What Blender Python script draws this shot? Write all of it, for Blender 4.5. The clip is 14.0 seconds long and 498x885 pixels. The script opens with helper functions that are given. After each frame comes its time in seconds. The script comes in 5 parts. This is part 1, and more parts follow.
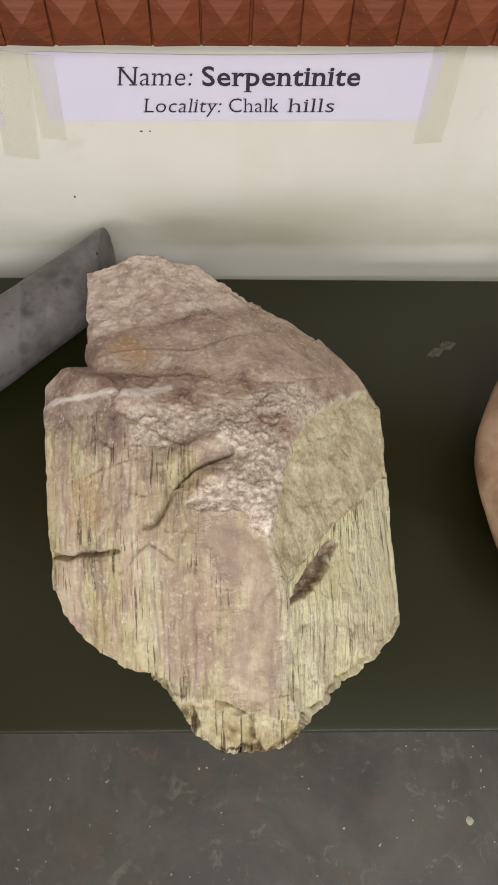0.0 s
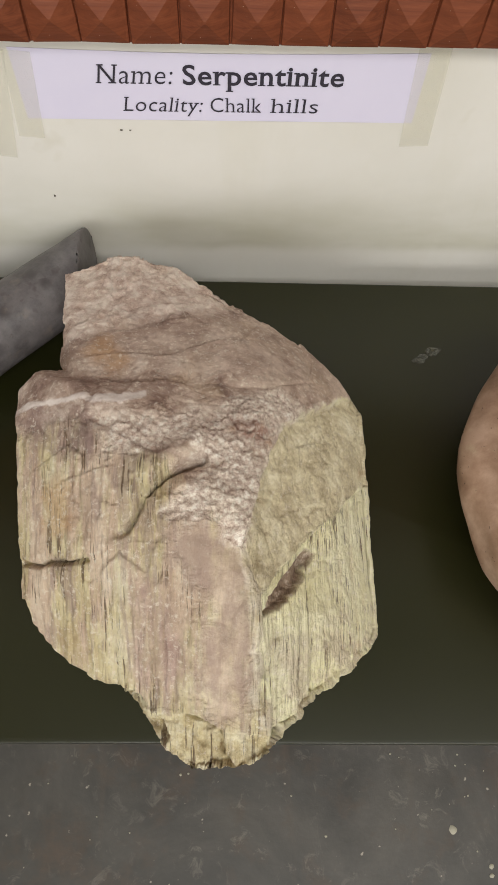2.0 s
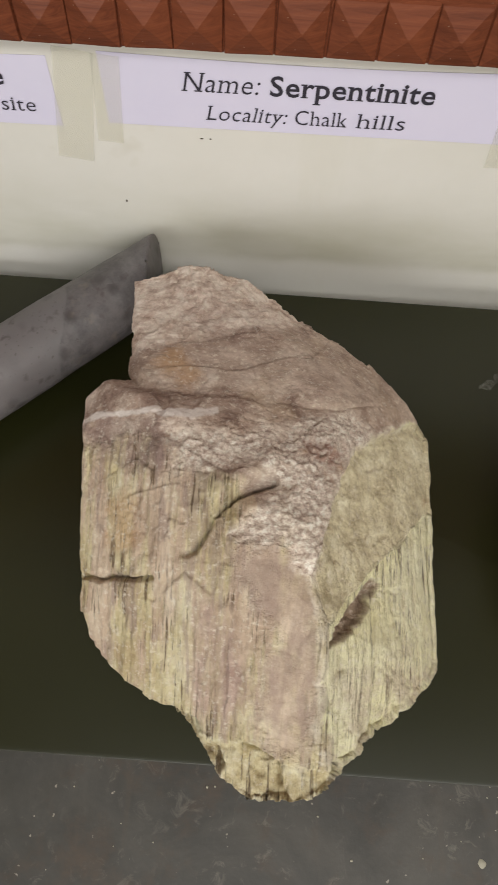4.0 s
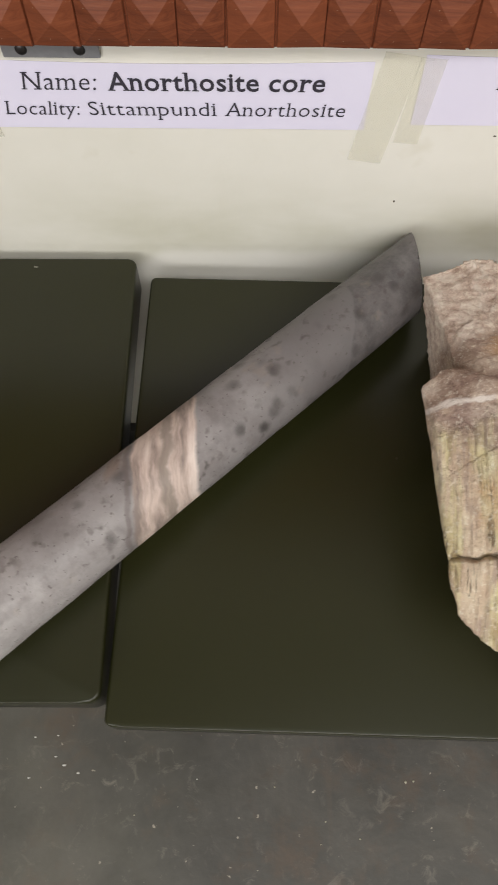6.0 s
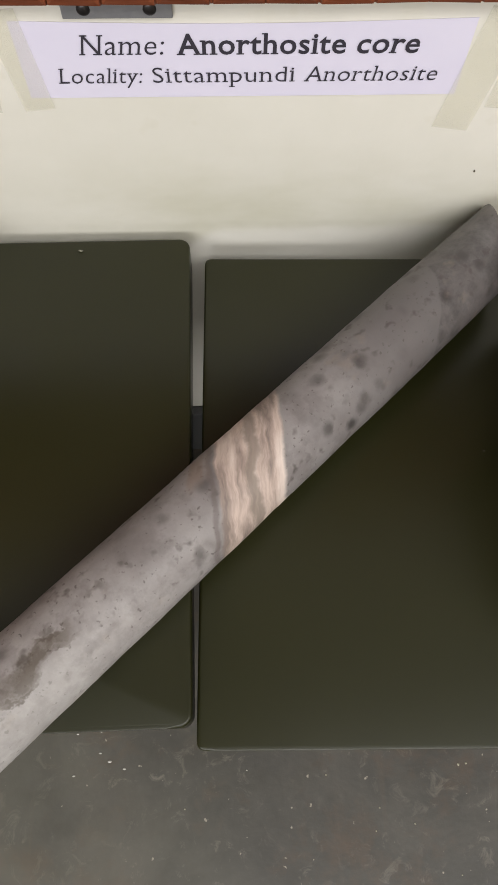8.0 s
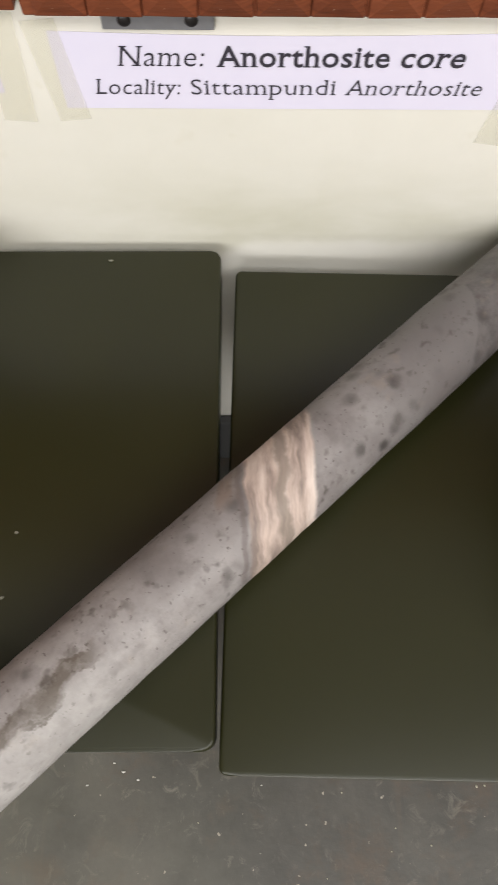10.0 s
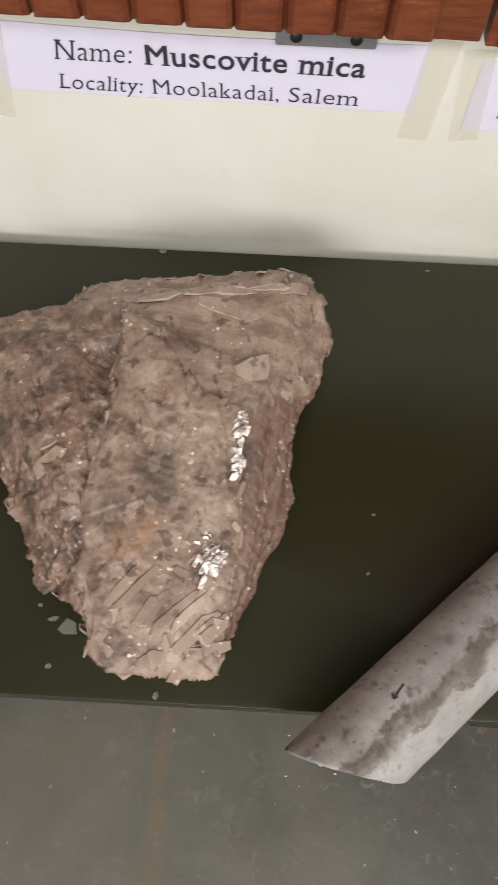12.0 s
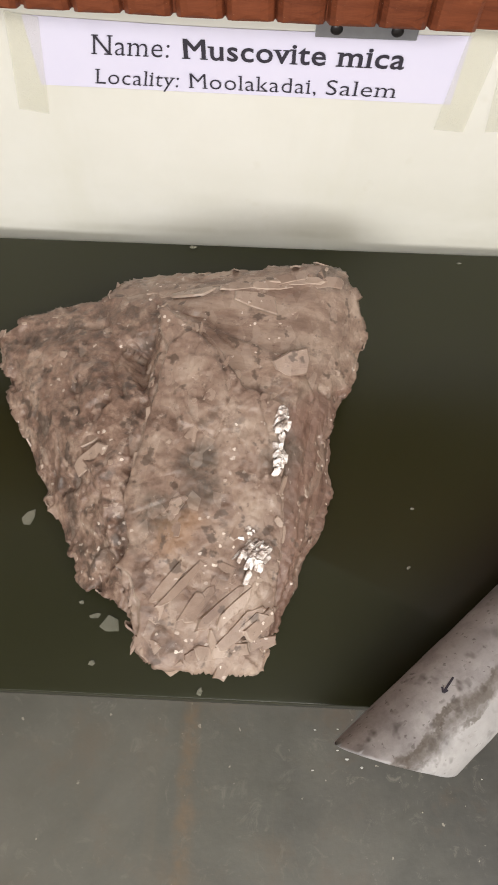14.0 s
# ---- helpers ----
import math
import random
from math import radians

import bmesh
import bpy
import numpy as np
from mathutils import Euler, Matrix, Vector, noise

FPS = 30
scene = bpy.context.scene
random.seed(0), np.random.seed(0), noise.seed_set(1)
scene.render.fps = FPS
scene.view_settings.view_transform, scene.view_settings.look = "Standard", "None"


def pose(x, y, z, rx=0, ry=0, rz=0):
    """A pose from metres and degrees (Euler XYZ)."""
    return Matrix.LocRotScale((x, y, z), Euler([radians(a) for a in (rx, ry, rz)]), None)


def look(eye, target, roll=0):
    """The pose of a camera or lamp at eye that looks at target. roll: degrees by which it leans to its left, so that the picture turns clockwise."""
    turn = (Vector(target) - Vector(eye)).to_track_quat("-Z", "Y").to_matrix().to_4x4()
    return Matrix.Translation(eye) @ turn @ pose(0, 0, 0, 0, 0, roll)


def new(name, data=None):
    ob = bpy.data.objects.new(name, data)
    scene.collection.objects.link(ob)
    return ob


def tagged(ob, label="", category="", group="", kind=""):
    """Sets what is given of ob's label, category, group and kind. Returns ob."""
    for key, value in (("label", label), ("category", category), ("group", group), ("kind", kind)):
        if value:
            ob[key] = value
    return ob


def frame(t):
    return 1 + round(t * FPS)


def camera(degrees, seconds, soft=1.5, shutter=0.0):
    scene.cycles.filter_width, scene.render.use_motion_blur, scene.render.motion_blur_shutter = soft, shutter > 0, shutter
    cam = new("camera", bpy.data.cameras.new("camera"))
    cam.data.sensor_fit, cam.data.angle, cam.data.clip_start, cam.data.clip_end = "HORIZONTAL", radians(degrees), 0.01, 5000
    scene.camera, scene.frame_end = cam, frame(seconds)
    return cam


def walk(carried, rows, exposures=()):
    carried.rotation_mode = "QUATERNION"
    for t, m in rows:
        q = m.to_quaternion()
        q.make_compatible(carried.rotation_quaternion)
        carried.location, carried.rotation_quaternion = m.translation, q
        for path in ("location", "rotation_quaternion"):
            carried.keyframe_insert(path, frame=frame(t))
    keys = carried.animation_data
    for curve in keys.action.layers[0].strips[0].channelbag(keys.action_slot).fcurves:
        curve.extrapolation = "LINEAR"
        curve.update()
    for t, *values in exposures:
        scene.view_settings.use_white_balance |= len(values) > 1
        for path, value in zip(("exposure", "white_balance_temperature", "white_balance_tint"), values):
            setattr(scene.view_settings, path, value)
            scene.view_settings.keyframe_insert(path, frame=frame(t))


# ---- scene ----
cam = camera(37.8, 14.0, shutter=0.4)
PATH = [
    (0, (0.229, -0.399, 0.938), (0.282, 0.405, -0.893), 2.7),
    (0.5, (0.236, -0.398, 0.938), (0.301, 0.426, -0.883), 3.8),
    (1, (0.24, -0.398, 0.935), (0.315, 0.411, -0.892), 4.7),
    (1.5, (0.24, -0.393, 0.933), (0.304, 0.406, -0.9), 3.8),
    (2, (0.241, -0.391, 0.932), (0.305, 0.41, -0.899), 4.1),
    (2.2, (0.242, -0.39, 0.932), (0.303, 0.404, -0.902), 4.0),
    (4.3, (0.197, -0.377, 0.923), (0.187, 0.429, -0.907), 2.7),
    (4.5, (0.172, -0.378, 0.921), (0.159, 0.421, -0.912), 2.3),
    (5, (0.103, -0.383, 0.921), (0.165, 0.403, -0.917), 6.4),
    (5.5, (0.051, -0.395, 0.927), (0.05, 0.399, -0.909), 3.6),
    (6, (0.007, -0.405, 0.931), (-0.005, 0.437, -0.884), -0.1),
    (6.5, (-0.031, -0.397, 0.913), (0.029, 0.399, -0.921), 4.1),
    (7, (-0.054, -0.37, 0.904), (-0.027, 0.374, -0.952), 2.1),
    (7.5, (-0.056, -0.366, 0.905), (-0.023, 0.366, -0.956), 1.5),
    (7.7, (-0.06, -0.366, 0.907), (-0.021, 0.371, -0.952), 1.7),
    (9.8, (-0.061, -0.358, 0.905), (-0.05, 0.394, -0.948), 0.6),
    (10, (-0.07, -0.353, 0.903), (-0.07, 0.394, -0.952), 0.3),
    (10.5, (-0.12, -0.35, 0.9), (-0.143, 0.393, -0.956), 0.7),
    (11, (-0.189, -0.361, 0.912), (-0.198, 0.41, -0.933), 3.1),
    (11.5, (-0.249, -0.372, 0.928), (-0.267, 0.432, -0.903), 2.9),
    (12, (-0.3, -0.396, 0.928), (-0.338, 0.411, -0.901), 1.0),
    (12.5, (-0.32, -0.398, 0.928), (-0.376, 0.425, -0.894), -0.6),
    (13, (-0.314, -0.393, 0.925), (-0.353, 0.407, -0.908), 0.3),
    (13.5, (-0.314, -0.392, 0.922), (-0.355, 0.397, -0.915), -0.2),
    (14, (-0.325, -0.397, 0.927), (-0.367, 0.398, -0.908), 0.1),
]
walk(cam, [(t, look(eye, target, roll)) for t, eye, target, roll in PATH],
     [(0, -0.16), (2.2, -0.18), (4.3, -0.27), (5, -0.18), (6.5, -0.03), (7.5, -0.04), (9.8, 0.24), (10.2, 0.22), (11, 0.06), (12, 0.10), (13.5, 0.15), (14, 0.28)])

# ---- light ----
world = bpy.data.worlds.new("world")
scene.world = world
world.use_nodes = True
sky = world.node_tree.nodes.new("ShaderNodeTexSky")
sky.sky_type, sky.sun_disc = "NISHITA", False
sky.sun_elevation, sky.sun_rotation = radians(48), radians(160)
world.node_tree.links.new(sky.outputs[0], world.node_tree.nodes["Background"].inputs[0])
world.node_tree.nodes["Background"].inputs[1].default_value = 0.1

WINDOW = (-2.7, 0.0, 1.25, 2.6)          # x0, x1, z0, z1 of the window across the room
SOUTH = -3.6
lamp = bpy.data.lights.new("window_light", "AREA")
lamp.shape, lamp.size, lamp.size_y = "RECTANGLE", WINDOW[1] - WINDOW[0], WINDOW[3] - WINDOW[2]
lamp.energy, lamp.color = 88, (1.0, 0.985, 0.965)
wl = new("window_light", lamp)
wl.matrix_world = look(((WINDOW[0] + WINDOW[1]) / 2, SOUTH + 0.02, (WINDOW[2] + WINDOW[3]) / 2), ((WINDOW[0] + WINDOW[1]) / 2, 0, (WINDOW[2] + WINDOW[3]) / 2))

# unseen fill lamp, added overhead to lift the tops and right-hand faces
fill_lamp = bpy.data.lights.new("ceiling_fill", "AREA")
fill_lamp.shape, fill_lamp.size, fill_lamp.size_y, fill_lamp.energy, fill_lamp.color = "RECTANGLE", 3.2, 0.9, 90, (1.0, 0.985, 0.965)
new("ceiling_fill", fill_lamp).matrix_world = look((1.2, -1.9, 2.86), (1.2, -1.9, 0))


# ---- materials ----
class Nodes:
    """A small builder for a node material with one Principled shader."""

    def __init__(self, name, rough=0.6, metal=0.0, spec=0.5):
        self.mat = bpy.data.materials.new(name)
        self.mat.use_nodes = True
        self.t = self.mat.node_tree
        self.b = self.t.nodes["Principled BSDF"]
        self.set("Roughness", rough), self.set("Metallic", metal), self.set("Specular IOR Level", spec)
        self.co = self.t.nodes.new("ShaderNodeTexCoord").outputs["Object"]

    def set(self, key, v):
        if isinstance(v, bpy.types.NodeSocket):
            self.t.links.new(v, self.b.inputs[key])
        else:
            self.b.inputs[key].default_value = v

    def wire(self, v, socket):
        if isinstance(v, bpy.types.NodeSocket):
            self.t.links.new(v, socket)
        elif isinstance(v, (tuple, list)) and len(v) == 3 and socket.type == "RGBA":
            socket.default_value = (*v, 1)
        else:
            socket.default_value = v

    def mapped(self, scale=(1, 1, 1), rot=(0, 0, 0), loc=(0, 0, 0), co=None):
        n = self.t.nodes.new("ShaderNodeMapping")
        n.inputs["Scale"].default_value, n.inputs["Location"].default_value = scale, loc
        n.inputs["Rotation"].default_value = [radians(a) for a in rot]
        self.t.links.new(co or self.co, n.inputs[0])
        return n.outputs[0]

    def noise(self, scale, detail=4.0, rough=0.55, co=None, warp=0.0):
        n = self.t.nodes.new("ShaderNodeTexNoise")
        n.inputs["Scale"].default_value, n.inputs["Detail"].default_value = scale, detail
        n.inputs["Roughness"].default_value, n.inputs["Distortion"].default_value = rough, warp
        self.t.links.new(co or self.co, n.inputs["Vector"])
        return n.outputs[0]

    def cells(self, scale, feature="F1", out="Distance", co=None, rnd=1.0):
        n = self.t.nodes.new("ShaderNodeTexVoronoi")
        n.feature = feature
        n.inputs["Scale"].default_value, n.inputs["Randomness"].default_value = scale, rnd
        self.t.links.new(co or self.co, n.inputs["Vector"])
        return n.outputs[out]

    def ramp(self, fac, *stops):
        n = self.t.nodes.new("ShaderNodeValToRGB")
        e = n.color_ramp.elements
        while len(e) < len(stops):
            e.new(0.5)
        for k, (p, c) in zip(e, stops):
            k.position = p
            k.color = (c, c, c, 1) if isinstance(c, (int, float)) else (*c, 1)
        self.t.links.new(fac, n.inputs[0])
        return n.outputs[0]

    def mix(self, fac, a, b, how="MIX"):
        n = self.t.nodes.new("ShaderNodeMixRGB")
        n.blend_type = how
        for v, s in zip((fac, a, b), n.inputs):
            self.wire(v, s)
        return n.outputs[0]

    def math(self, op, a, b=0.0, clamp=False):
        n = self.t.nodes.new("ShaderNodeMath")
        n.operation, n.use_clamp = op, clamp
        self.wire(a, n.inputs[0]), self.wire(b, n.inputs[1])
        return n.outputs[0]

    def vec(self, a, b, c):
        n = self.t.nodes.new("ShaderNodeCombineXYZ")
        for v, k in zip((a, b, c), n.inputs):
            self.wire(v, k)
        return n.outputs[0]

    def axis(self, k, co=None):
        n = self.t.nodes.new("ShaderNodeSeparateXYZ")
        self.t.links.new(co or self.co, n.inputs[0])
        return n.outputs[k]

    def field(self, name):
        """A float that the mesh carries at its points."""
        n = self.t.nodes.new("ShaderNodeAttribute")
        n.attribute_name = name
        return n.outputs["Fac"]

    def fit(self, v, a, b):
        """0 where v is at a, 1 where it is at b, smooth between."""
        n = self.t.nodes.new("ShaderNodeMapRange")
        n.interpolation_type = "SMOOTHSTEP"
        self.wire(v, n.inputs[0])
        n.inputs[1].default_value, n.inputs[2].default_value = a, b
        return n.outputs[0]

    def bump(self, height, strength=0.5, dist=0.001, over=None):
        n = self.t.nodes.new("ShaderNodeBump")
        n.inputs["Strength"].default_value, n.inputs["Distance"].default_value = strength, dist
        self.t.links.new(height, n.inputs["Height"])
        if over:
            self.t.links.new(over, n.inputs["Normal"])
        self.set("Normal", n.outputs[0])
        return n.outputs[0]


def wall_paint():
    m = Nodes("cream_wall_paint", 0.62, spec=0.35)
    blotch = m.ramp(m.noise(5, 5, 0.6), (0.3, (0.69, 0.665, 0.59)), (0.7, (0.77, 0.745, 0.685)))
    streak = m.ramp(m.noise(9, 5, 0.65, m.mapped((1, 1, 0.22), loc=(3, 0, 1))), (0.55, 0.0), (0.8, 0.35))
    col = m.mix(streak, blotch, (0.60, 0.57, 0.43))
    # olive tone grows from z 0.55 down to 0.45, weaker towards the left
    z = m.math("ADD", m.axis(2), m.math("MULTIPLY", m.math("SUBTRACT", m.noise(18, 4), 0.5), 0.012))
    above = m.fit(m.math("ADD", z, m.math("MULTIPLY", m.fit(m.axis(0), -0.06, -0.12), 0.03)), 0.434, 0.450)
    olive_band = m.math("MULTIPLY", m.math("MULTIPLY", m.fit(z, 0.55, 0.45), above), m.ramp(m.noise(5, 4, 0.6, m.mapped((1, 1, 2.4))), (0.35, 0.15), (0.65, 0.8)))
    olive_band = m.math("MULTIPLY", olive_band, m.math("SUBTRACT", 1.0, m.math("MULTIPLY", m.fit(m.axis(0), -0.08, -0.25), 0.6)))
    col = m.mix(olive_band, col, (0.52, 0.50, 0.385))
    line = m.math("SUBTRACT", 1.0, m.fit(m.math("ABSOLUTE", m.math("SUBTRACT", z, 0.446)), 0.001, 0.006))
    col = m.mix(m.math("MULTIPLY", line, m.ramp(m.noise(11, 4, 0.6), (0.42, 0.0), (0.62, 0.25))), col, (0.44, 0.415, 0.32))
    spot = m.ramp(m.noise(19, 3, 0.5, m.mapped(loc=(2, 1, 5))), (0.66, 0.0), (0.72, 0.22))
    m.set("Base Color", m.mix(spot, col, (0.50, 0.45, 0.30)))
    m.bump(m.noise(130, 5, 0.6), 0.25, 0.0008)
    return m.mat


def plain_paint(name, colour, rough=0.7):
    m = Nodes(name, rough)
    m.set("Base Color", m.mix(m.noise(3, 5), colour, [c * 0.86 for c in colour]))
    m.bump(m.noise(90, 4), 0.2, 0.001)
    return m.mat


def stone_floor():
    m = Nodes("grey_stone_floor", 0.42, spec=0.4)
    col = m.ramp(m.noise(5.5, 8, 0.66, warp=0.5), (0.3, (0.046, 0.046, 0.043)), (0.5, (0.074, 0.074, 0.069)), (0.72, (0.116, 0.113, 0.103)))
    brown = m.ramp(m.noise(11, 7, 0.72, m.mapped(loc=(4, 2, 0))), (0.52, 0.0), (0.68, 0.6))
    col = m.mix(brown, col, (0.110, 0.080, 0.058))
    fleck = m.ramp(m.noise(42, 5, 0.75, warp=1.0), (0.56, 0.0), (0.68, 0.6))
    patch = m.ramp(m.noise(8, 4, 0.6, m.mapped(loc=(2, 6, 0))), (0.4, 0.15), (0.62, 1.0))
    col = m.mix(m.math("MULTIPLY", fleck, patch), col, (0.235, 0.225, 0.20))
    chip = m.ramp(m.noise(105, 2, 0.5, m.mapped(loc=(1, 7, 2))), (0.72, 0.0), (0.76, 0.85))
    col = m.mix(chip, col, (0.42, 0.40, 0.35))
    smear = m.ramp(m.noise(3, 5, 0.6, m.mapped((9, 0.8, 1), (0, 0, 8))), (0.60, 0.0), (0.72, 0.35))
    col = m.mix(smear, col, (0.12, 0.10, 0.08))
    fx = m.math("ADD", m.axis(0), m.math("MULTIPLY", m.math("SUBTRACT", m.noise(3, 6, 0.65), 0.5), 0.8))
    col = m.mix(m.math("MULTIPLY", m.fit(fx, -0.02, -0.42), 0.34), col, (0.21, 0.215, 0.185))
    streak = m.math("SUBTRACT", 1.0, m.fit(m.math("ABSOLUTE", m.math("ADD", m.math("ADD", m.axis(0), 0.395), m.math("MULTIPLY", m.math("SUBTRACT", m.noise(25, 4), 0.5), 0.02))), 0.002, 0.016))
    col = m.mix(m.math("MULTIPLY", streak, m.ramp(m.noise(40, 5, 0.7), (0.35, 0.1), (0.6, 0.6))), col, (0.19, 0.135, 0.085))
    m.set("Base Color", m.mix(1.0, col, (0.97, 0.905, 0.85), "MULTIPLY"))
    m.set("Roughness", m.ramp(m.noise(30, 5), (0.35, 0.34), (0.7, 0.56)))
    m.bump(m.noise(120, 6, 0.65), 0.3, 0.0008)
    return m.mat


def green_enamel():
    m = Nodes("dark_green_enamel", 0.2, spec=0.38)
    col = m.ramp(m.noise(6, 5), (0.3, (0.0150, 0.0158, 0.0040)), (0.7, (0.0188, 0.0192, 0.0054)))
    m.set("Base Color", col)
    m.set("Roughness", m.ramp(m.noise(7, 0, 0.5), (0.3, 0.28), (0.75, 0.34)))
    return m.mat


def carved_wood():
    m = Nodes("red_brown_varnished_wood", 0.48, spec=0.28)
    grain = m.noise(24, 7, 0.65, m.mapped((1, 6, 9)), 0.8)
    col = m.ramp(grain, (0.3, (0.085, 0.022, 0.010)), (0.55, (0.165, 0.046, 0.020)), (0.8, (0.26, 0.085, 0.038)))
    dust = m.ramp(m.noise(600, 2), (0.745, 0.0), (0.78, 0.7))
    rub = m.ramp(m.noise(60, 5, 0.7), (0.6, 0.0), (0.8, 0.28))
    col = m.mix(rub, m.mix(dust, col, (0.6, 0.52, 0.42)), (0.36, 0.17, 0.09))
    info = m.t.nodes.new("ShaderNodeObjectInfo").outputs["Random"]
    col = m.mix(m.math("MULTIPLY", info, 0.35), col, (0.27, 0.075, 0.03))
    m.set("Base Color", col)
    m.bump(m.noise(180, 5, 0.6, m.mapped((1, 3, 3))), 0.35, 0.0006)
    return m.mat


def paper():
    m = Nodes("lilac_white_paper", 0.8, spec=0.2)
    m.set("Base Color", m.mix(m.noise(30, 4), (0.68, 0.645, 0.79), (0.73, 0.695, 0.82)))
    m.bump(m.noise(45, 3), 0.15, 0.0008)
    return m.mat


def tape():
    m = Nodes("yellowed_sticky_tape", 0.33, spec=0.5)
    m.set("Base Color", m.mix(m.noise(40, 5), (0.70, 0.67, 0.48), (0.78, 0.75, 0.60)))
    m.set("Alpha", 0.13)
    m.bump(m.noise(120, 4, 0.6, m.mapped((1, 1, 0.3))), 0.3, 0.0006)
    return m.mat


def simple(name, colour, rough=0.5, metal=0.0, grain=200.0):
    m = Nodes(name, rough, metal)
    m.set("Base Color", m.mix(m.noise(grain, 4), colour, [c * 0.75 for c in colour]))
    return m.mat


def serpentinite_stone():
    m = Nodes("weathered_serpentinite", 0.8, spec=0.25)
    x, y = m.axis(0), m.axis(1)
    wob = m.math("MULTIPLY", m.math("SUBTRACT", m.noise(70, 6, 0.68), 0.5), 0.016)
    rag = m.math("MULTIPLY", m.math("SUBTRACT", m.noise(26, 6, 0.66, m.mapped(loc=(3, 1, 2))), 0.5), 0.040)

    def inside(name, wide=0.0015, ragged=wob):
        return m.fit(m.math("ADD", m.field(name), ragged), -wide, wide)

    # fibres run down the front faces
    fib = m.noise(1, 6, 0.62, m.mapped((230, 15, 13), (0, 0, 4)), 0.35)
    fine = m.noise(1, 5, 0.65, m.mapped((430, 30, 27), (0, 0, 4)), 0.2)
    dash = m.math("MULTIPLY", m.ramp(fine, (0.39, 1.0), (0.44, 0.0)), m.ramp(m.noise(22, 5, 0.6, m.mapped(loc=(1, 1, 9))), (0.42, 0.0), (0.54, 1.0)))
    grain = m.noise(300, 6, 0.8, m.mapped(loc=(6, 6, 6)))
    mottle = m.noise(46, 8, 0.74, m.mapped(loc=(2, 5, 1)))
    cloud = m.noise(15, 6, 0.66, m.mapped(loc=(7, 2, 4)))
    # mauve skin over the back
    top = m.ramp(mottle, (0.38, (0.27, 0.18, 0.145)), (0.46, (0.53, 0.40, 0.33)), (0.54, (0.70, 0.57, 0.48)), (0.62, (0.93, 0.83, 0.74)))
    top = m.mix(m.ramp(cloud, (0.40, 0.5), (0.54, 0.0)), top, (0.36, 0.25, 0.215))
    top = m.mix(m.ramp(m.noise(21, 5, 0.6, m.mapped(loc=(5, 5, 1))), (0.54, 0.0), (0.68, 0.5)), top, (0.68, 0.53, 0.37))
    knob = m.ramp(m.noise(85, 8, 0.76), (0.35, (0.46, 0.325, 0.27)), (0.47, (0.74, 0.59, 0.51)), (0.58, (0.96, 0.86, 0.78)))
    col = m.mix(m.math("MULTIPLY", inside("knob", 0.008, rag), 0.8), top, knob)
    col = m.mix(m.math("MULTIPLY", inside("smooth", 0.010, rag), 0.6), col, m.ramp(m.noise(38, 7, 0.7), (0.38, (0.38, 0.28, 0.23)), (0.50, (0.59, 0.465, 0.39)), (0.60, (0.80, 0.67, 0.58))))
    # yellow fibrous front, with mauve and pink stripes along the fibres
    yellow = m.ramp(m.noise(24, 7, 0.68), (0.34, (0.56, 0.44, 0.265)), (0.48, (0.75, 0.665, 0.415)), (0.64, (0.91, 0.86, 0.64)))
    yellow = m.mix(m.ramp(fib, (0.36, 0.75), (0.46, 0.0)), yellow, (0.36, 0.27, 0.175))
    yellow = m.mix(m.ramp(fib, (0.55, 0.0), (0.66, 0.6)), yellow, (0.84, 0.80, 0.62))
    stripe = m.noise(1, 7, 0.66, m.mapped((55, 11, 10), (0, 0, 5), loc=(9, 3, 3)), 0.3)
    skin = m.ramp(m.noise(1, 6, 0.7, m.mapped((75, 24, 22))), (0.32, (0.48, 0.345, 0.28)), (0.5, (0.71, 0.55, 0.44)), (0.7, (0.90, 0.78, 0.64)))
    front = m.mix(m.ramp(stripe, (0.47, 0.0), (0.56, 0.85)), yellow, skin)
    front = m.mix(m.math("MULTIPLY", inside("purple", 0.010, rag), m.ramp(stripe, (0.36, 0.25), (0.54, 0.95))), front, m.ramp(mottle, (0.36, (0.46, 0.315, 0.28)), (0.62, (0.74, 0.58, 0.50))))
    front = m.mix(m.ramp(m.noise(1, 6, 0.62, m.mapped((140, 20, 18), (0, 0, 4), loc=(4, 8, 2)), 0.3), (0.53, 0.0), (0.61, 0.6)), front, (0.46, 0.35, 0.315))
    low = inside("front", 0.005, rag)
    col = m.mix(low, col, front)
    bruise = m.math("MULTIPLY", inside("shoulder", 0.004, rag), m.ramp(mottle, (0.36, 0.9), (0.60, 0.25)))
    col = m.mix(bruise, col, (0.315, 0.225, 0.205))
    # crumbly yellow foot
    foot = m.ramp(m.noise(70, 7, 0.72), (0.34, (0.44, 0.33, 0.175)), (0.48, (0.76, 0.67, 0.42)), (0.62, (0.93, 0.88, 0.66)))
    col = m.mix(m.math("MULTIPLY", inside("foot", 0.002, wob), 0.9), col, foot)
    # smooth mauve-brown panel
    plate = m.ramp(m.noise(44, 7, 0.70), (0.38, (0.33, 0.25, 0.20)), (0.5, (0.50, 0.39, 0.32)), (0.61, (0.68, 0.56, 0.46)))
    plate = m.mix(m.ramp(m.noise(17, 5, 0.6, m.mapped(loc=(1, 8, 3))), (0.54, 0.0), (0.66, 0.6)), plate, (0.60, 0.51, 0.36))
    plate = m.mix(m.ramp(stripe, (0.44, 0.0), (0.56, 0.7)), plate, (0.36, 0.27, 0.235))
    panel = inside("panel", 0.006, rag)
    col = m.mix(m.math("MULTIPLY", panel, m.ramp(m.noise(31, 6, 0.7, m.mapped(loc=(2, 2, 6))), (0.36, 0.45), (0.52, 0.9))), col, plate)
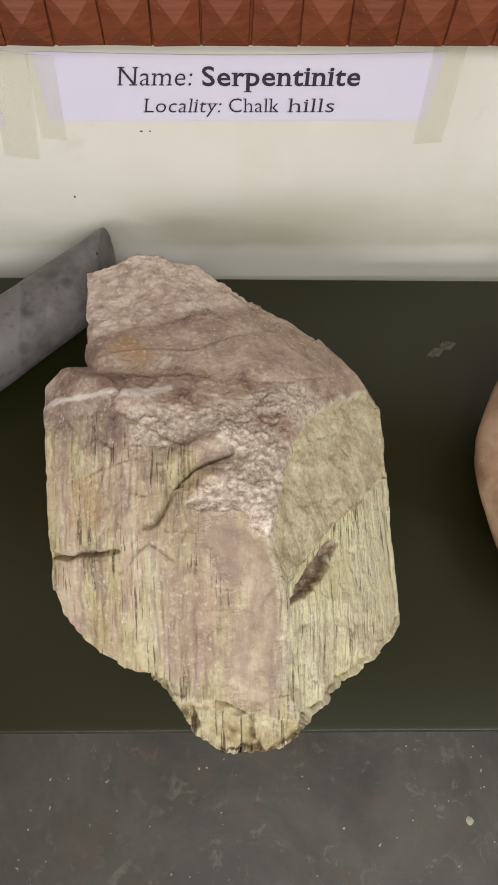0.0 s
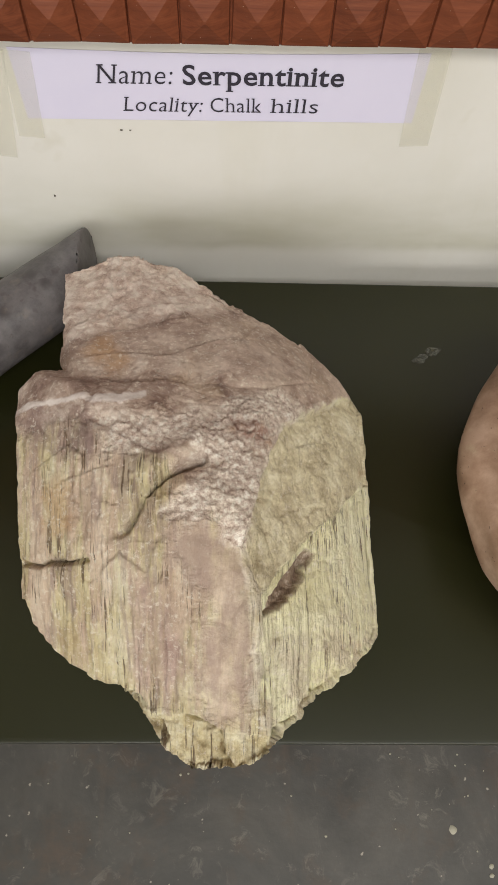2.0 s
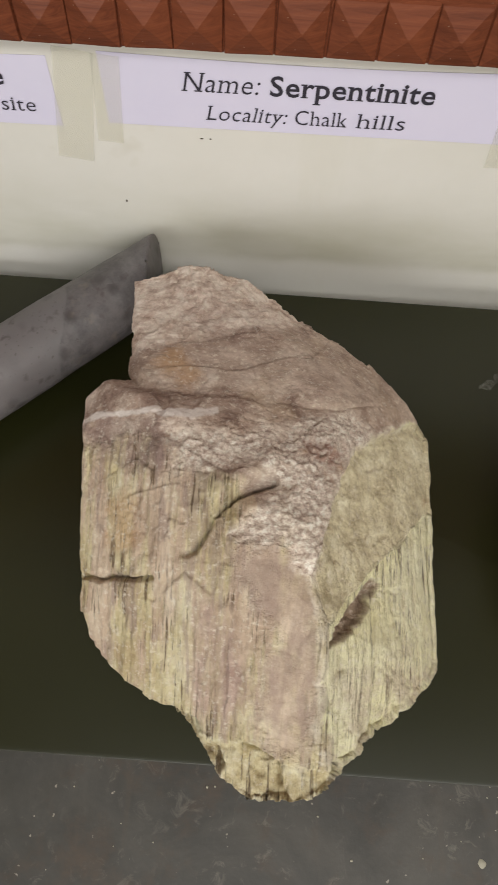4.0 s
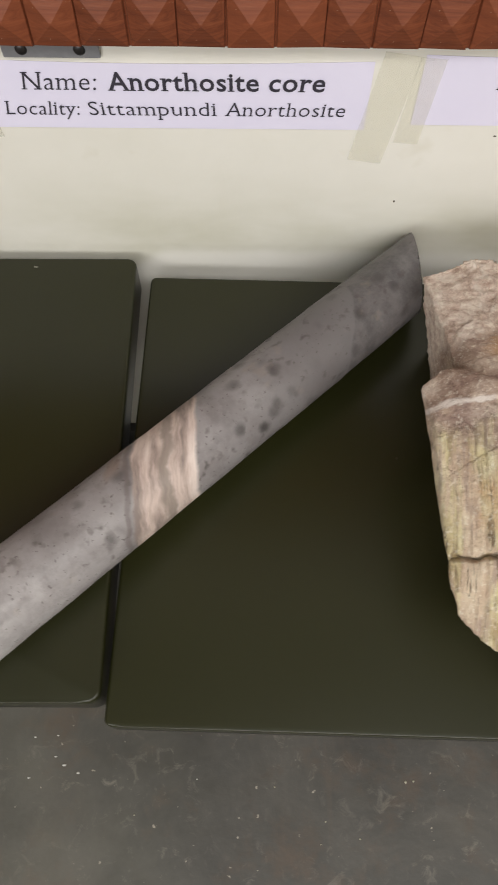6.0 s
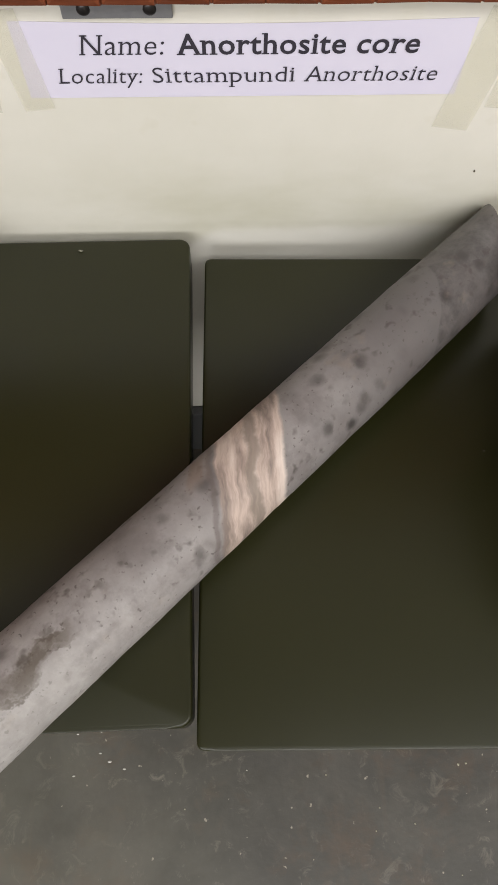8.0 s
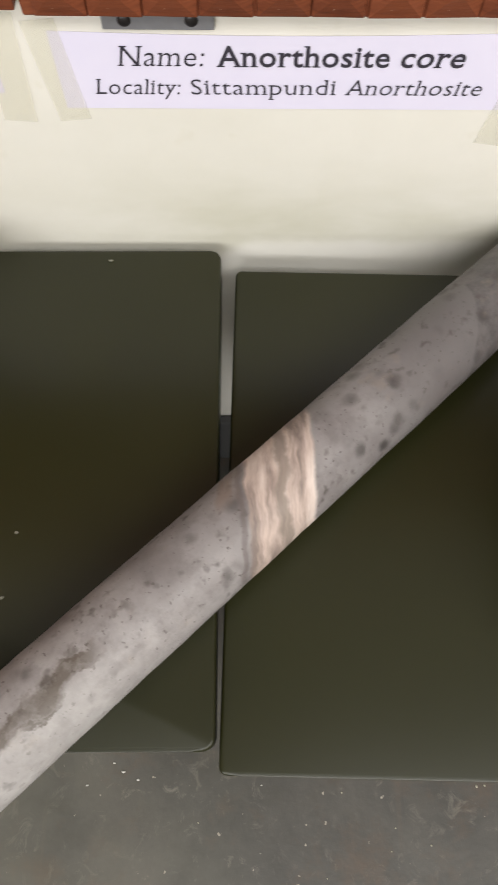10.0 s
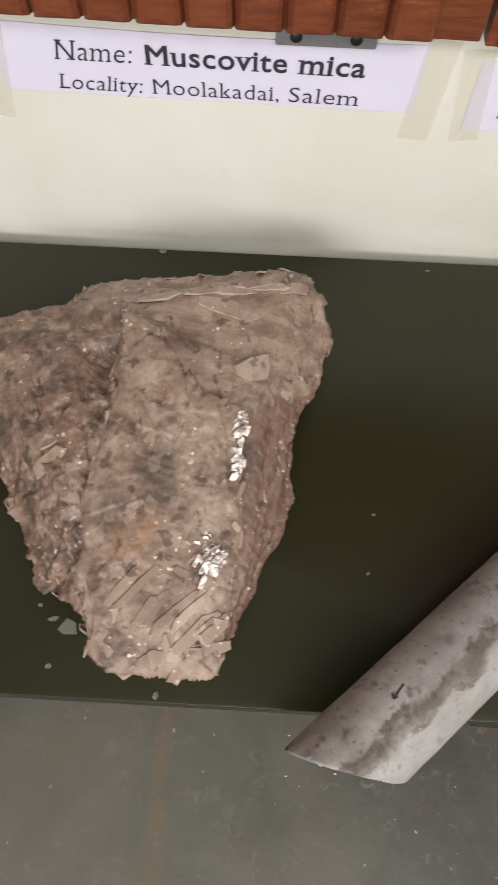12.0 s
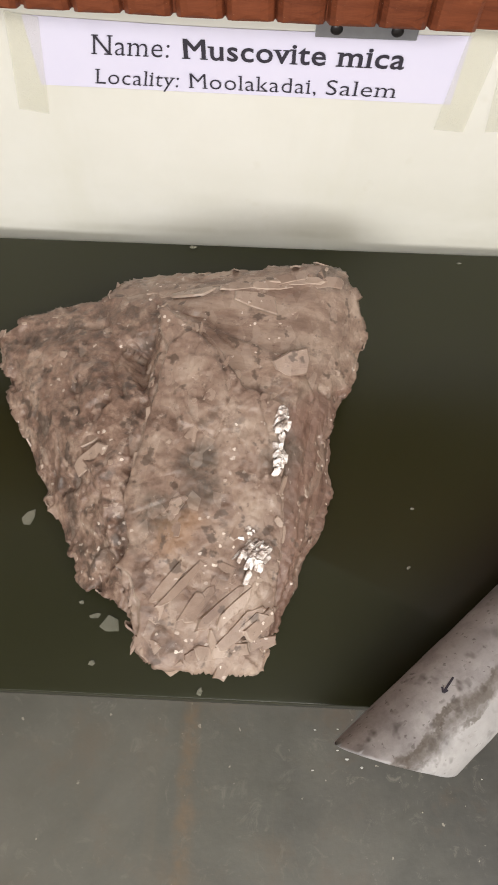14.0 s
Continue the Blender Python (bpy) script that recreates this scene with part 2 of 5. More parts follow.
    # broken facet, olive above and lime below
    side = inside("facet", 0.0016, m.math("ADD", wob, m.math("MULTIPLY", rag, 0.3)))
    olive = m.ramp(m.noise(60, 8, 0.74), (0.36, (0.52, 0.445, 0.295)), (0.5, (0.77, 0.70, 0.49)), (0.63, (0.93, 0.88, 0.68)))
    olive = m.mix(m.ramp(m.noise(150, 5, 0.7), (0.34, 0.5), (0.40, 0.0)), olive, (0.34, 0.25, 0.14))
    lime = m.ramp(m.noise(20, 5), (0.3, (0.93, 0.89, 0.57)), (0.7, (0.98, 0.97, 0.75)))
    lime = m.mix(m.ramp(fib, (0.36, 0.35), (0.44, 0.0)), lime, (0.72, 0.62, 0.38))
    lime = m.mix(m.math("MULTIPLY", inside("facetfoot", 0.012, rag), m.ramp(m.noise(40, 6, 0.7), (0.44, 0.0), (0.58, 0.6))), lime, (0.62, 0.51, 0.40))
    col = m.mix(side, col, m.mix(inside("olive", 0.0015, wob), lime, olive))
    crust = m.math("SUBTRACT", 1.0, m.fit(m.math("ABSOLUTE", m.math("ADD", m.math("ADD", m.field("facet"), wob), 0.001)), 0.0008, 0.0045))
    col = m.mix(m.math("MULTIPLY", m.math("MULTIPLY", crust, m.math("SUBTRACT", 1.0, inside("smooth", 0.003))), m.ramp(m.noise(90, 5, 0.7), (0.42, 0.1), (0.56, 0.75))), col, (0.86, 0.80, 0.68))
    # sugary crystals, red-brown sore
    sugar = inside("crystal", 0.004, rag)
    bead = m.ramp(m.noise(330, 7, 0.80, m.mapped(loc=(1, 4, 4))), (0.36, (0.33, 0.235, 0.20)), (0.44, (0.62, 0.50, 0.43)), (0.52, (0.82, 0.72, 0.64)), (0.58, (0.98, 0.95, 0.89)))
    col = m.mix(m.math("MULTIPLY", sugar, 0.9), col, bead)
    sore = m.math("MULTIPLY", inside("sore", 0.004, rag), m.ramp(m.noise(110, 6, 0.7), (0.36, 0.35), (0.56, 0.95)))
    col = m.mix(sore, col, m.mix(mottle, (0.27, 0.125, 0.095), (0.50, 0.31, 0.25)))
    # iron stains, dashes between the fibres, grit
    rust = m.math("MAXIMUM", m.math("MULTIPLY", inside("rust", 0.006, rag), 0.6), m.ramp(m.noise(19, 5, 0.6, m.mapped(loc=(7, 1, 6))), (0.66, 0.0), (0.76, 0.5)))
    col = m.mix(rust, col, (0.60, 0.36, 0.18))
    calm = m.math("MAXIMUM", m.math("MULTIPLY", panel, 0.85), m.math("MAXIMUM", sugar, m.math("MULTIPLY", side, inside("olive"))))
    col = m.mix(m.math("MULTIPLY", m.math("MULTIPLY", dash, low), m.math("SUBTRACT", 0.9, calm)), col, (0.17, 0.115, 0.07))
    col = m.mix(m.ramp(grain, (0.33, 0.45), (0.40, 0.0)), col, (0.26, 0.18, 0.13))
    col = m.mix(m.math("MULTIPLY", m.ramp(grain, (0.54, 0.0), (0.62, 0.6)), m.math("SUBTRACT", 1.0, m.math("MULTIPLY", panel, 0.8))), col, (0.95, 0.90, 0.80))
    # white vein across the shoulder, brown pocket in the flank
    vein = m.math("MULTIPLY", m.fit(m.math("ADD", m.field("vein"), m.math("MULTIPLY", wob, 0.35)), 0.0026, 0.0010), m.ramp(m.noise(80, 4, 0.6), (0.34, 0.5), (0.46, 1.0)))
    col = m.mix(vein, col, (0.86, 0.79, 0.76))
    hollow = inside("pocket", 0.0012, m.math("MULTIPLY", wob, 0.25))
    col = m.mix(m.math("MULTIPLY", hollow, 0.9), col, m.ramp(m.noise(130, 6, 0.72), (0.36, (0.17, 0.10, 0.075)), (0.52, (0.33, 0.225, 0.175)), (0.64, (0.72, 0.61, 0.53))))
    m.set("Base Color", m.mix(1.0, col, (0.97, 0.945, 0.89), "MULTIPLY"))
    along = m.math("MULTIPLY", m.math("ADD", fib, m.math("MULTIPLY", fine, 0.6)), m.math("MULTIPLY", low, m.math("SUBTRACT", 1.0, calm)))
    h = m.math("ADD", along, m.math("MULTIPLY", m.noise(170, 8, 0.75), m.math("SUBTRACT", 0.9, m.math("MULTIPLY", panel, 0.5))))
    n = m.bump(h, 0.9, 0.0040)
    m.bump(m.noise(460, 5, 0.78), 0.5, 0.0012, n)
    return m.mat


def core_stone():
    m = Nodes("sawn_anorthosite", 0.5, spec=0.4)
    x, y = m.axis(0), m.axis(1)
    # planes that cross the core at a slant
    cut = m.math("ADD", m.math("ADD", x, m.math("MULTIPLY", y, -0.80)), m.math("MULTIPLY", m.math("SUBTRACT", m.noise(38, 4), 0.5), 0.012))
    base = m.ramp(m.noise(24, 6, 0.6), (0.3, (0.19, 0.172, 0.17)), (0.5, (0.255, 0.235, 0.233)), (0.72, (0.33, 0.308, 0.303)))
    light = m.ramp(m.noise(35, 6, 0.65), (0.35, (0.265, 0.243, 0.239)), (0.65, (0.42, 0.397, 0.389)))
    col = m.mix(m.math("MULTIPLY", m.fit(m.math("ADD", cut, m.math("MULTIPLY", y, 2.2)), -0.20, -0.44), 0.9), base, light)
    col = m.mix(m.math("MULTIPLY", m.fit(cut, -0.17, -0.02), 0.8), col, (0.120, 0.110, 0.108))
    dark = m.ramp(m.noise(60, 6, 0.7), (0.3, (0.06, 0.055, 0.054)), (0.7, (0.165, 0.152, 0.15)))
    col = m.mix(m.math("MULTIPLY", m.fit(m.math("ADD", cut, m.math("MULTIPLY", m.math("MULTIPLY", y, y), 9.0)), -0.004, -0.001), 0.95), col, dark)
    cloud = m.ramp(m.noise(24, 7, 0.7, m.mapped(loc=(4, 4, 8))), (0.46, 0.0), (0.68, 0.6))
    col = m.mix(cloud, col, (0.155, 0.136, 0.133))
    cellsize = m.axis(0, m.cells(62, "F1", "Color"))
    spots = m.math("MULTIPLY", m.math("SUBTRACT", 1.0, m.fit(m.math("ADD", m.cells(62, "F1", "Distance"), m.math("MULTIPLY", m.math("SUBTRACT", m.noise(150, 4), 0.5), 0.30)), 0.10, 0.46)), m.ramp(cellsize, (0.30, 0.0), (0.65, 1.0)))
    where = m.math("MAXIMUM", m.ramp(m.noise(13, 3, 0.5, m.mapped(loc=(1, 2, 8))), (0.47, 0.0), (0.6, 0.8)), m.math("MULTIPLY", m.fit(cut, -0.15, -0.10), m.ramp(m.noise(16, 2), (0.35, 0.5), (0.5, 1.0))))
    col = m.mix(m.math("MULTIPLY", spots, where), col, (0.062, 0.055, 0.053))
    pin = m.math("MULTIPLY", m.ramp(m.noise(110, 2, 0.5, m.mapped(loc=(5, 2, 1))), (0.60, 0.0), (0.72, 0.85)), m.ramp(m.noise(15, 3, 0.5, m.mapped(loc=(2, 2, 6))), (0.42, 0.25), (0.60, 1.0)))
    col = m.mix(pin, col, (0.075, 0.062, 0.058))
    speck = m.ramp(m.noise(330, 2, 0.5, m.mapped(loc=(1, 8, 1))), (0.65, 0.0), (0.72, 0.7))
    col = m.mix(speck, col, (0.09, 0.075, 0.07))
    haze = m.ramp(m.noise(75, 5, 0.65, m.mapped(loc=(7, 7, 2))), (0.36, 0.36), (0.50, 0.0))
    col = m.mix(haze, col, (0.15, 0.132, 0.13))
    tan = m.ramp(m.noise(26, 4, 0.6, m.mapped(loc=(8, 5, 3))), (0.62, 0.0), (0.74, 0.4))
    col = m.mix(tan, col, (0.32, 0.255, 0.19))
    # pale pink banded vein
    inside = m.math("MULTIPLY", m.fit(cut, -0.210, -0.206), m.fit(cut, -0.152, -0.157))
    streaks = m.noise(1, 5, 0.62, m.vec(m.math("MULTIPLY", cut, 75.0), m.math("MULTIPLY", y, 16.0), m.math("MULTIPLY", m.axis(2), 16.0)), 0.2)
    vein = m.ramp(streaks, (0.36, (0.22, 0.175, 0.155)), (0.45, (0.36, 0.285, 0.25)), (0.53, (0.52, 0.415, 0.365)), (0.64, (0.68, 0.58, 0.525)))
    mid = m.math("SUBTRACT", 1.0, m.fit(m.math("ABSOLUTE", m.math("ADD", m.math("ADD", cut, 0.181), m.math("MULTIPLY", m.math("SUBTRACT", m.noise(55, 4), 0.5), 0.016))), 0.002, 0.0065))
    vein = m.mix(m.math("MULTIPLY", mid, 0.75), vein, (0.235, 0.195, 0.165))
    col = m.mix(inside, col, vein)
    rim = m.math("SUBTRACT", 1.0, m.fit(m.math("ABSOLUTE", m.math("ADD", cut, 0.213)), 0.0008, 0.0035))
    col = m.mix(m.math("MULTIPLY", rim, 0.6), col, (0.13, 0.105, 0.10))
    wedge = m.math("MULTIPLY", m.math("MULTIPLY", m.fit(cut, -0.245, -0.225), m.fit(cut, -0.211, -0.215)), m.math("MULTIPLY", m.fit(y, 0.004, 0.014), m.ramp(streaks, (0.40, 0.7), (0.56, 0.2))))
    col = m.mix(wedge, col, (0.22, 0.16, 0.13))
    pale = m.math("MULTIPLY", m.fit(m.math("ADD", y, m.math("MULTIPLY", m.math("SUBTRACT", m.noise(40, 4), 0.5), 0.012)), -0.004, -0.014), m.fit(x, -0.29, -0.36))
    col = m.mix(m.math("MULTIPLY", pale, 0.3), col, (0.50, 0.49, 0.475))
    # brown swirl with dark edges towards the lower end
    sw = m.math("ADD", y, m.math("ADD", m.math("MULTIPLY", m.math("SUBTRACT", m.noise(24, 5, 0.65), 0.5), 0.045), 0.002))
    here = m.fit(x, -0.315, -0.335)
    smoke = m.math("MULTIPLY", m.math("SUBTRACT", 1.0, m.fit(m.math("ABSOLUTE", sw), 0.002, 0.0075)), m.math("MULTIPLY", here, m.ramp(m.noise(48, 5, 0.7), (0.30, 0.2), (0.58, 0.85))))
    col = m.mix(m.math("MULTIPLY", smoke, 0.95), col, (0.082, 0.062, 0.045))
    rims = m.math("SUBTRACT", 1.0, m.fit(m.math("ABSOLUTE", m.math("SUBTRACT", m.math("ABSOLUTE", m.math("ADD", sw, 0.001)), 0.0048)), 0.0006, 0.0022))
    col = m.mix(m.math("MULTIPLY", m.math("MULTIPLY", rims, here), m.ramp(m.noise(60, 4, 0.65, m.mapped(loc=(2, 9, 4))), (0.40, 0.1), (0.58, 0.75))), col, (0.085, 0.066, 0.050))
    blots = m.math("MULTIPLY", m.ramp(m.noise(75, 3, 0.55, m.mapped(loc=(4, 1, 7))), (0.60, 0.0), (0.68, 0.6)), m.math("MULTIPLY", m.fit(m.math("ABSOLUTE", sw), 0.018, 0.006), m.fit(x, -0.26, -0.31)))
    col = m.mix(blots, col, (0.06, 0.046, 0.036))
    m.set("Base Color", col)
    m.set("Roughness", m.ramp(m.noise(50, 5), (0.3, 0.40), (0.7, 0.60)))
    m.bump(m.noise(420, 4, 0.6), 0.2, 0.0005)
    return m.mat


def mica_stone():
    m = Nodes("flaky_muscovite", 0.38, 0.0, 0.55)
    wob = m.math("MULTIPLY", m.math("SUBTRACT", m.noise(34, 6, 0.66), 0.5), 0.030)

    def inside(name, wide=0.003):
        return m.fit(m.math("ADD", m.field(name), wob), -wide, wide)

    col = m.ramp(m.noise(40, 6, 0.62), (0.35, (0.12, 0.080, 0.063)), (0.44, (0.245, 0.178, 0.146)), (0.55, (0.315, 0.245, 0.205)), (0.68, (0.43, 0.36, 0.31)))
    back = m.ramp(m.noise(1, 7, 0.66, m.mapped((14, 46, 40), (0, 0, 32))), (0.38, (0.15, 0.098, 0.077)), (0.49, (0.265, 0.195, 0.158)), (0.60, (0.41, 0.335, 0.285)))
    col = m.mix(m.math("MULTIPLY", inside("upper"), 0.8), col, back)
    # dark pits and red-brown crust over the side lobe
    lobe = inside("lobe", 0.006)
    crust = m.ramp(m.noise(55, 8, 0.74, m.mapped(loc=(3, 3, 7))), (0.37, (0.065, 0.045, 0.036)), (0.45, (0.165, 0.108, 0.086)), (0.53, (0.25, 0.175, 0.14)), (0.63, (0.38, 0.30, 0.25)))
    col = m.mix(m.math("MULTIPLY", lobe, 0.85), col, crust)
    pits = m.math("MULTIPLY", m.ramp(m.noise(58, 4, 0.55, m.mapped(loc=(8, 8, 1))), (0.56, 0.0), (0.63, 0.85)), lobe)
    col = m.mix(pits, col, (0.075, 0.056, 0.047))
    flank = inside("flank", 0.004)
    col = m.mix(m.math("MULTIPLY", flank, 0.75), col, m.ramp(m.noise(1, 7, 0.7, m.mapped((45, 14, 30), (0, 0, -12))), (0.34, (0.125, 0.072, 0.056)), (0.52, (0.205, 0.125, 0.10)), (0.70, (0.32, 0.225, 0.185))))
    # grey-black stains and an ochre one on the middle book
    stain = m.math("MULTIPLY", m.fit(m.math("ADD", m.field("stain"), m.math("MULTIPLY", wob, 0.9)), 0.016, 0.004), m.ramp(m.noise(85, 5, 0.7), (0.36, 0.25), (0.52, 0.9)))
    col = m.mix(stain, col, (0.085, 0.070, 0.058))
    col = m.mix(m.math("MULTIPLY", m.fit(m.math("ADD", m.field("ochre"), wob), 0.016, 0.0), 0.45), col, (0.36, 0.225, 0.13))
    hole = m.ramp(m.noise(46, 6, 0.62, m.mapped(loc=(6, 1, 4)), 0.3), (0.58, 0.0), (0.66, 0.6))
    col = m.mix(hole, col, (0.115, 0.088, 0.072))
    leaf = m.t.nodes.new("ShaderNodeNewGeometry").outputs["Random Per Island"]
    col = m.mix(m.math("MULTIPLY", m.field("loose"), 0.55), col, m.ramp(leaf, (0.0, (0.25, 0.185, 0.15)), (0.5, (0.34, 0.265, 0.22)), (1.0, (0.50, 0.42, 0.365))))
    facet = m.axis(2, m.cells(150, "F1", "Color", m.mapped((1.1, 0.6, 1.2), (15, 30, 25))))
    col = m.mix(m.ramp(facet, (0.0, 0.30), (0.30, 0.0)), col, (0.13, 0.086, 0.068))
    col = m.mix(m.ramp(facet, (0.75, 0.0), (1.0, 0.30)), col, (0.47, 0.405, 0.36))
    pale = m.ramp(m.noise(120, 6, 0.75), (0.59, 0.0), (0.69, 0.55))
    col = m.mix(pale, col, (0.50, 0.43, 0.385))
    fleck = m.ramp(m.noise(95, 3, 0.5, m.mapped(loc=(5, 3, 9))), (0.62, 0.0), (0.67, 0.75))
    col = m.mix(fleck, col, (0.085, 0.062, 0.050))
    grit = m.ramp(m.noise(210, 6, 0.75, m.mapped(loc=(2, 2, 2))), (0.33, 0.55), (0.41, 0.0))
    col = m.mix(grit, col, (0.10, 0.062, 0.048))
    # sheet edges coloured paler, as if they caught the light
    edge = m.fit(m.math("ABSOLUTE", m.field("rim")), 0.0020, 0.0004)
    col = m.mix(m.math("MULTIPLY", edge, m.ramp(m.noise(60, 4, 0.6), (0.42, 0.0), (0.56, 0.6))), col, (0.52, 0.45, 0.40))
    # sparkle put into the colour as sparse near-white specks
    glint = m.math("MULTIPLY", m.ramp(m.axis(0, m.cells(600, "F1", "Color")), (0.984, 0.0), (0.99, 0.85)), m.ramp(m.noise(18, 3), (0.45, 0.0), (0.6, 1.0)))
    col = m.mix(glint, col, (0.80, 0.76, 0.72))
    m.set("Base Color", m.mix(1.0, col, (1.00, 0.915, 0.84), "MULTIPLY"))
    gloss = m.math("FRACT", m.math("MULTIPLY", leaf, 7.31))
    m.set("Roughness", m.mix(m.math("MULTIPLY", m.ramp(facet, (0.55, 0.0), (0.9, 1.0)), 0.5), m.ramp(gloss, (0.40, 0.50), (0.95, 0.26)), (0.22, 0.22, 0.22)))
    n = m.bump(m.axis(0, m.cells(105, "F1", "Color", m.mapped((1.2, 0.55, 1.4), (20, 12, 28)))), 0.55, 0.0013)
    n = m.bump(m.axis(1, m.cells(300, "F1", "Color", m.mapped((1, 0.7, 1), (10, 22, 40)))), 0.5, 0.0009, n)
    m.bump(m.noise(200, 8, 0.75), 0.4, 0.0014, n)
    return m.mat


def pebble_stone():
    m = Nodes("tan_smooth_stone", 0.55, spec=0.4)
    col = m.ramp(m.noise(22, 6, 0.6), (0.39, (0.22, 0.13, 0.08)), (0.5, (0.35, 0.225, 0.15)), (0.60, (0.48, 0.33, 0.235)))
    col = m.mix(m.ramp(m.noise(60, 5, 0.7), (0.6, 0.0), (0.75, 0.6)), col, (0.52, 0.42, 0.28))
    col = m.mix(m.ramp(m.noise(240, 2), (0.7, 0.0), (0.74, 0.8)), col, (0.1, 0.06, 0.04))
    m.set("Base Color", col)
    m.bump(m.noise(180, 5, 0.6), 0.35, 0.0012)
    return m.mat


def mica_flake_mat():
    m = Nodes("thin_mica_flake", 0.2, 0.0, 0.8)
    m.set("Base Color", m.mix(m.noise(150, 4), (0.30, 0.29, 0.23), (0.16, 0.16, 0.11)))
    m.set("Alpha", 0.6)
    return m.mat


WALL, FLOOR, GREEN, WOOD, PAPER, TAPE = wall_paint(), stone_floor(), green_enamel(), carved_wood(), paper(), tape()
ROOM, CEIL = plain_paint("cream_room_paint", (0.55, 0.52, 0.45)), plain_paint("dull_ceiling_paint", (0.52, 0.51, 0.475))
INK = simple("black_print", (0.035, 0.03, 0.045), 0.7)
STEEL, SCREW = simple("dull_grey_steel", (0.36, 0.36, 0.38), 0.45, 0.6), simple("dark_screw", (0.05, 0.045, 0.045), 0.4, 0.7)
SKIRT = simple("dark_stone_skirting", (0.075, 0.075, 0.075), 0.35, 0.0, 30)
SERP, CORE, MICA, PEBBLE, FLAKE = serpentinite_stone(), core_stone(), mica_stone(), pebble_stone(), mica_flake_mat()


# ---- mesh helpers ----
def link(name, bm, material, parent=None, label="", smooth=False):
    me = bpy.data.meshes.new(name)
    bm.normal_update()
    bm.to_mesh(me)
    bm.free()
    me.materials.append(material)
    if smooth:
        me.polygons.foreach_set("use_smooth", [True] * len(me.polygons))
    ob = new(name, me)
    if parent:
        ob.parent = parent
    return tagged(ob, label)


part = link


def box(x0, x1, y0, y1, z0, z1, bevel=0.0, segs=2):
    bm = bmesh.new()
    bmesh.ops.create_cube(bm, size=1)
    for v in bm.verts:
        v.co = Vector(((x0 + x1) / 2 + v.co.x * (x1 - x0), (y0 + y1) / 2 + v.co.y * (y1 - y0), (z0 + z1) / 2 + v.co.z * (z1 - z0)))
    if bevel:
        bmesh.ops.bevel(bm, geom=bm.edges[:], offset=bevel, segments=segs, profile=0.5, affect="EDGES")
    return bm


def joined(*bms):
    out = bmesh.new()
    for b in bms:
        me = bpy.data.meshes.new("tmp")
        b.to_mesh(me)
        b.free()
        out.from_mesh(me)
        bpy.data.meshes.remove(me)
    return out


def rand3(i, j, k, seed):
    h = (i * 374761393 + j * 668265263 + k * 2147483647 + seed * 974634777) & 0xFFFFFFFF
    h = ((h ^ (h >> 13)) * 1274126177) & 0xFFFFFFFF
    return ((h ^ (h >> 16)) & 0xFFFF) / 32767.5 - 1


def value_noise(p, seed=0):
    """Smooth noise between -1 and 1 at the rows of p."""
    c = np.floor(p).astype(np.int64)
    f = p - c
    f = f * f * (3 - 2 * f)
    out = 0
    for a in (0, 1):
        for b in (0, 1):
            for d in (0, 1):
                w = (f[:, 0] if a else 1 - f[:, 0]) * (f[:, 1] if b else 1 - f[:, 1]) * (f[:, 2] if d else 1 - f[:, 2])
                out = out + w * rand3(c[:, 0] + a, c[:, 1] + b, c[:, 2] + d, seed)
    return out


def fbm(p, scale, octaves=4, seed=0, gain=0.5):
    s, amp, total = np.asarray(scale, float), 1.0, 0
    for o in range(octaves):
        total = total + amp * value_noise(p * s + 17.3 * o, seed + o)
        s, amp = s * 2.03, amp * gain
    return total


def ridge(p, a, b):
    """Distance of the rows of p, seen from above, from the segment a to b."""
    a, b = np.array(a), np.array(b)
    d = b - a
    t = np.clip(((p[:, :2] - a) @ d) / (d @ d), 0, 1)
    return np.linalg.norm(p[:, :2] - (a + t[:, None] * d), axis=1), t


def chips(p, count, flat, seed):
    """Steps between random cells, each with its own height and slope."""
    size = ((p.max(0) - p.min(0)).prod() / count) ** (1 / 3)
    g = (p - p.min(0)) / size
    cell = np.floor(g).astype(np.int64)
    best, out = np.full(len(p), 99.0), np.zeros(len(p))
    for k in range(27):
        c = cell + np.array((k % 3 - 1, k // 3 % 3 - 1, k // 9 - 1))
        at = lambda q: rand3(c[:, 0], c[:, 1], c[:, 2], seed + 31 * q)
        off = g - c - 0.5 - 0.45 * np.stack([at(1), at(2), at(3)], 1)
        far = (off ** 2).sum(1)
        value = flat * at(4) + (1 - flat) * 1.6 * (off[:, 0] * at(5) + off[:, 1] * at(6) + off[:, 2] * at(7))
        near = far < best
        best[near], out[near] = far[near], value[near]
    return out


def fused(hulls, voxel):
    """One closed mesh around several convex lumps, with small even faces."""
    lumps = []
    for pts in hulls:
        bm = bmesh.new()
        vs = [bm.verts.new(p) for p in pts]
        res = bmesh.ops.convex_hull(bm, input=vs)
        bmesh.ops.delete(bm, geom=[g for g in res["geom_interior"] if isinstance(g, bmesh.types.BMVert)], context="VERTS")
        bmesh.ops.bevel(bm, geom=bm.edges[:], offset=0.0012, segments=1, profile=0.5, affect="EDGES", clamp_overlap=True)
        lumps.append(bm)
    bm = joined(*lumps)
    me = bpy.data.meshes.new("lump")
    bm.to_mesh(me)
    bm.free()
    ob = new("lump", me)
    mod = ob.modifiers.new("remesh", "REMESH")
    mod.mode, mod.voxel_size = "VOXEL", voxel
    deps = bpy.context.evaluated_depsgraph_get()
    out = bpy.data.meshes.new_from_object(ob.evaluated_get(deps))
    bpy.data.objects.remove(ob)
    bpy.data.meshes.remove(me)
    return out


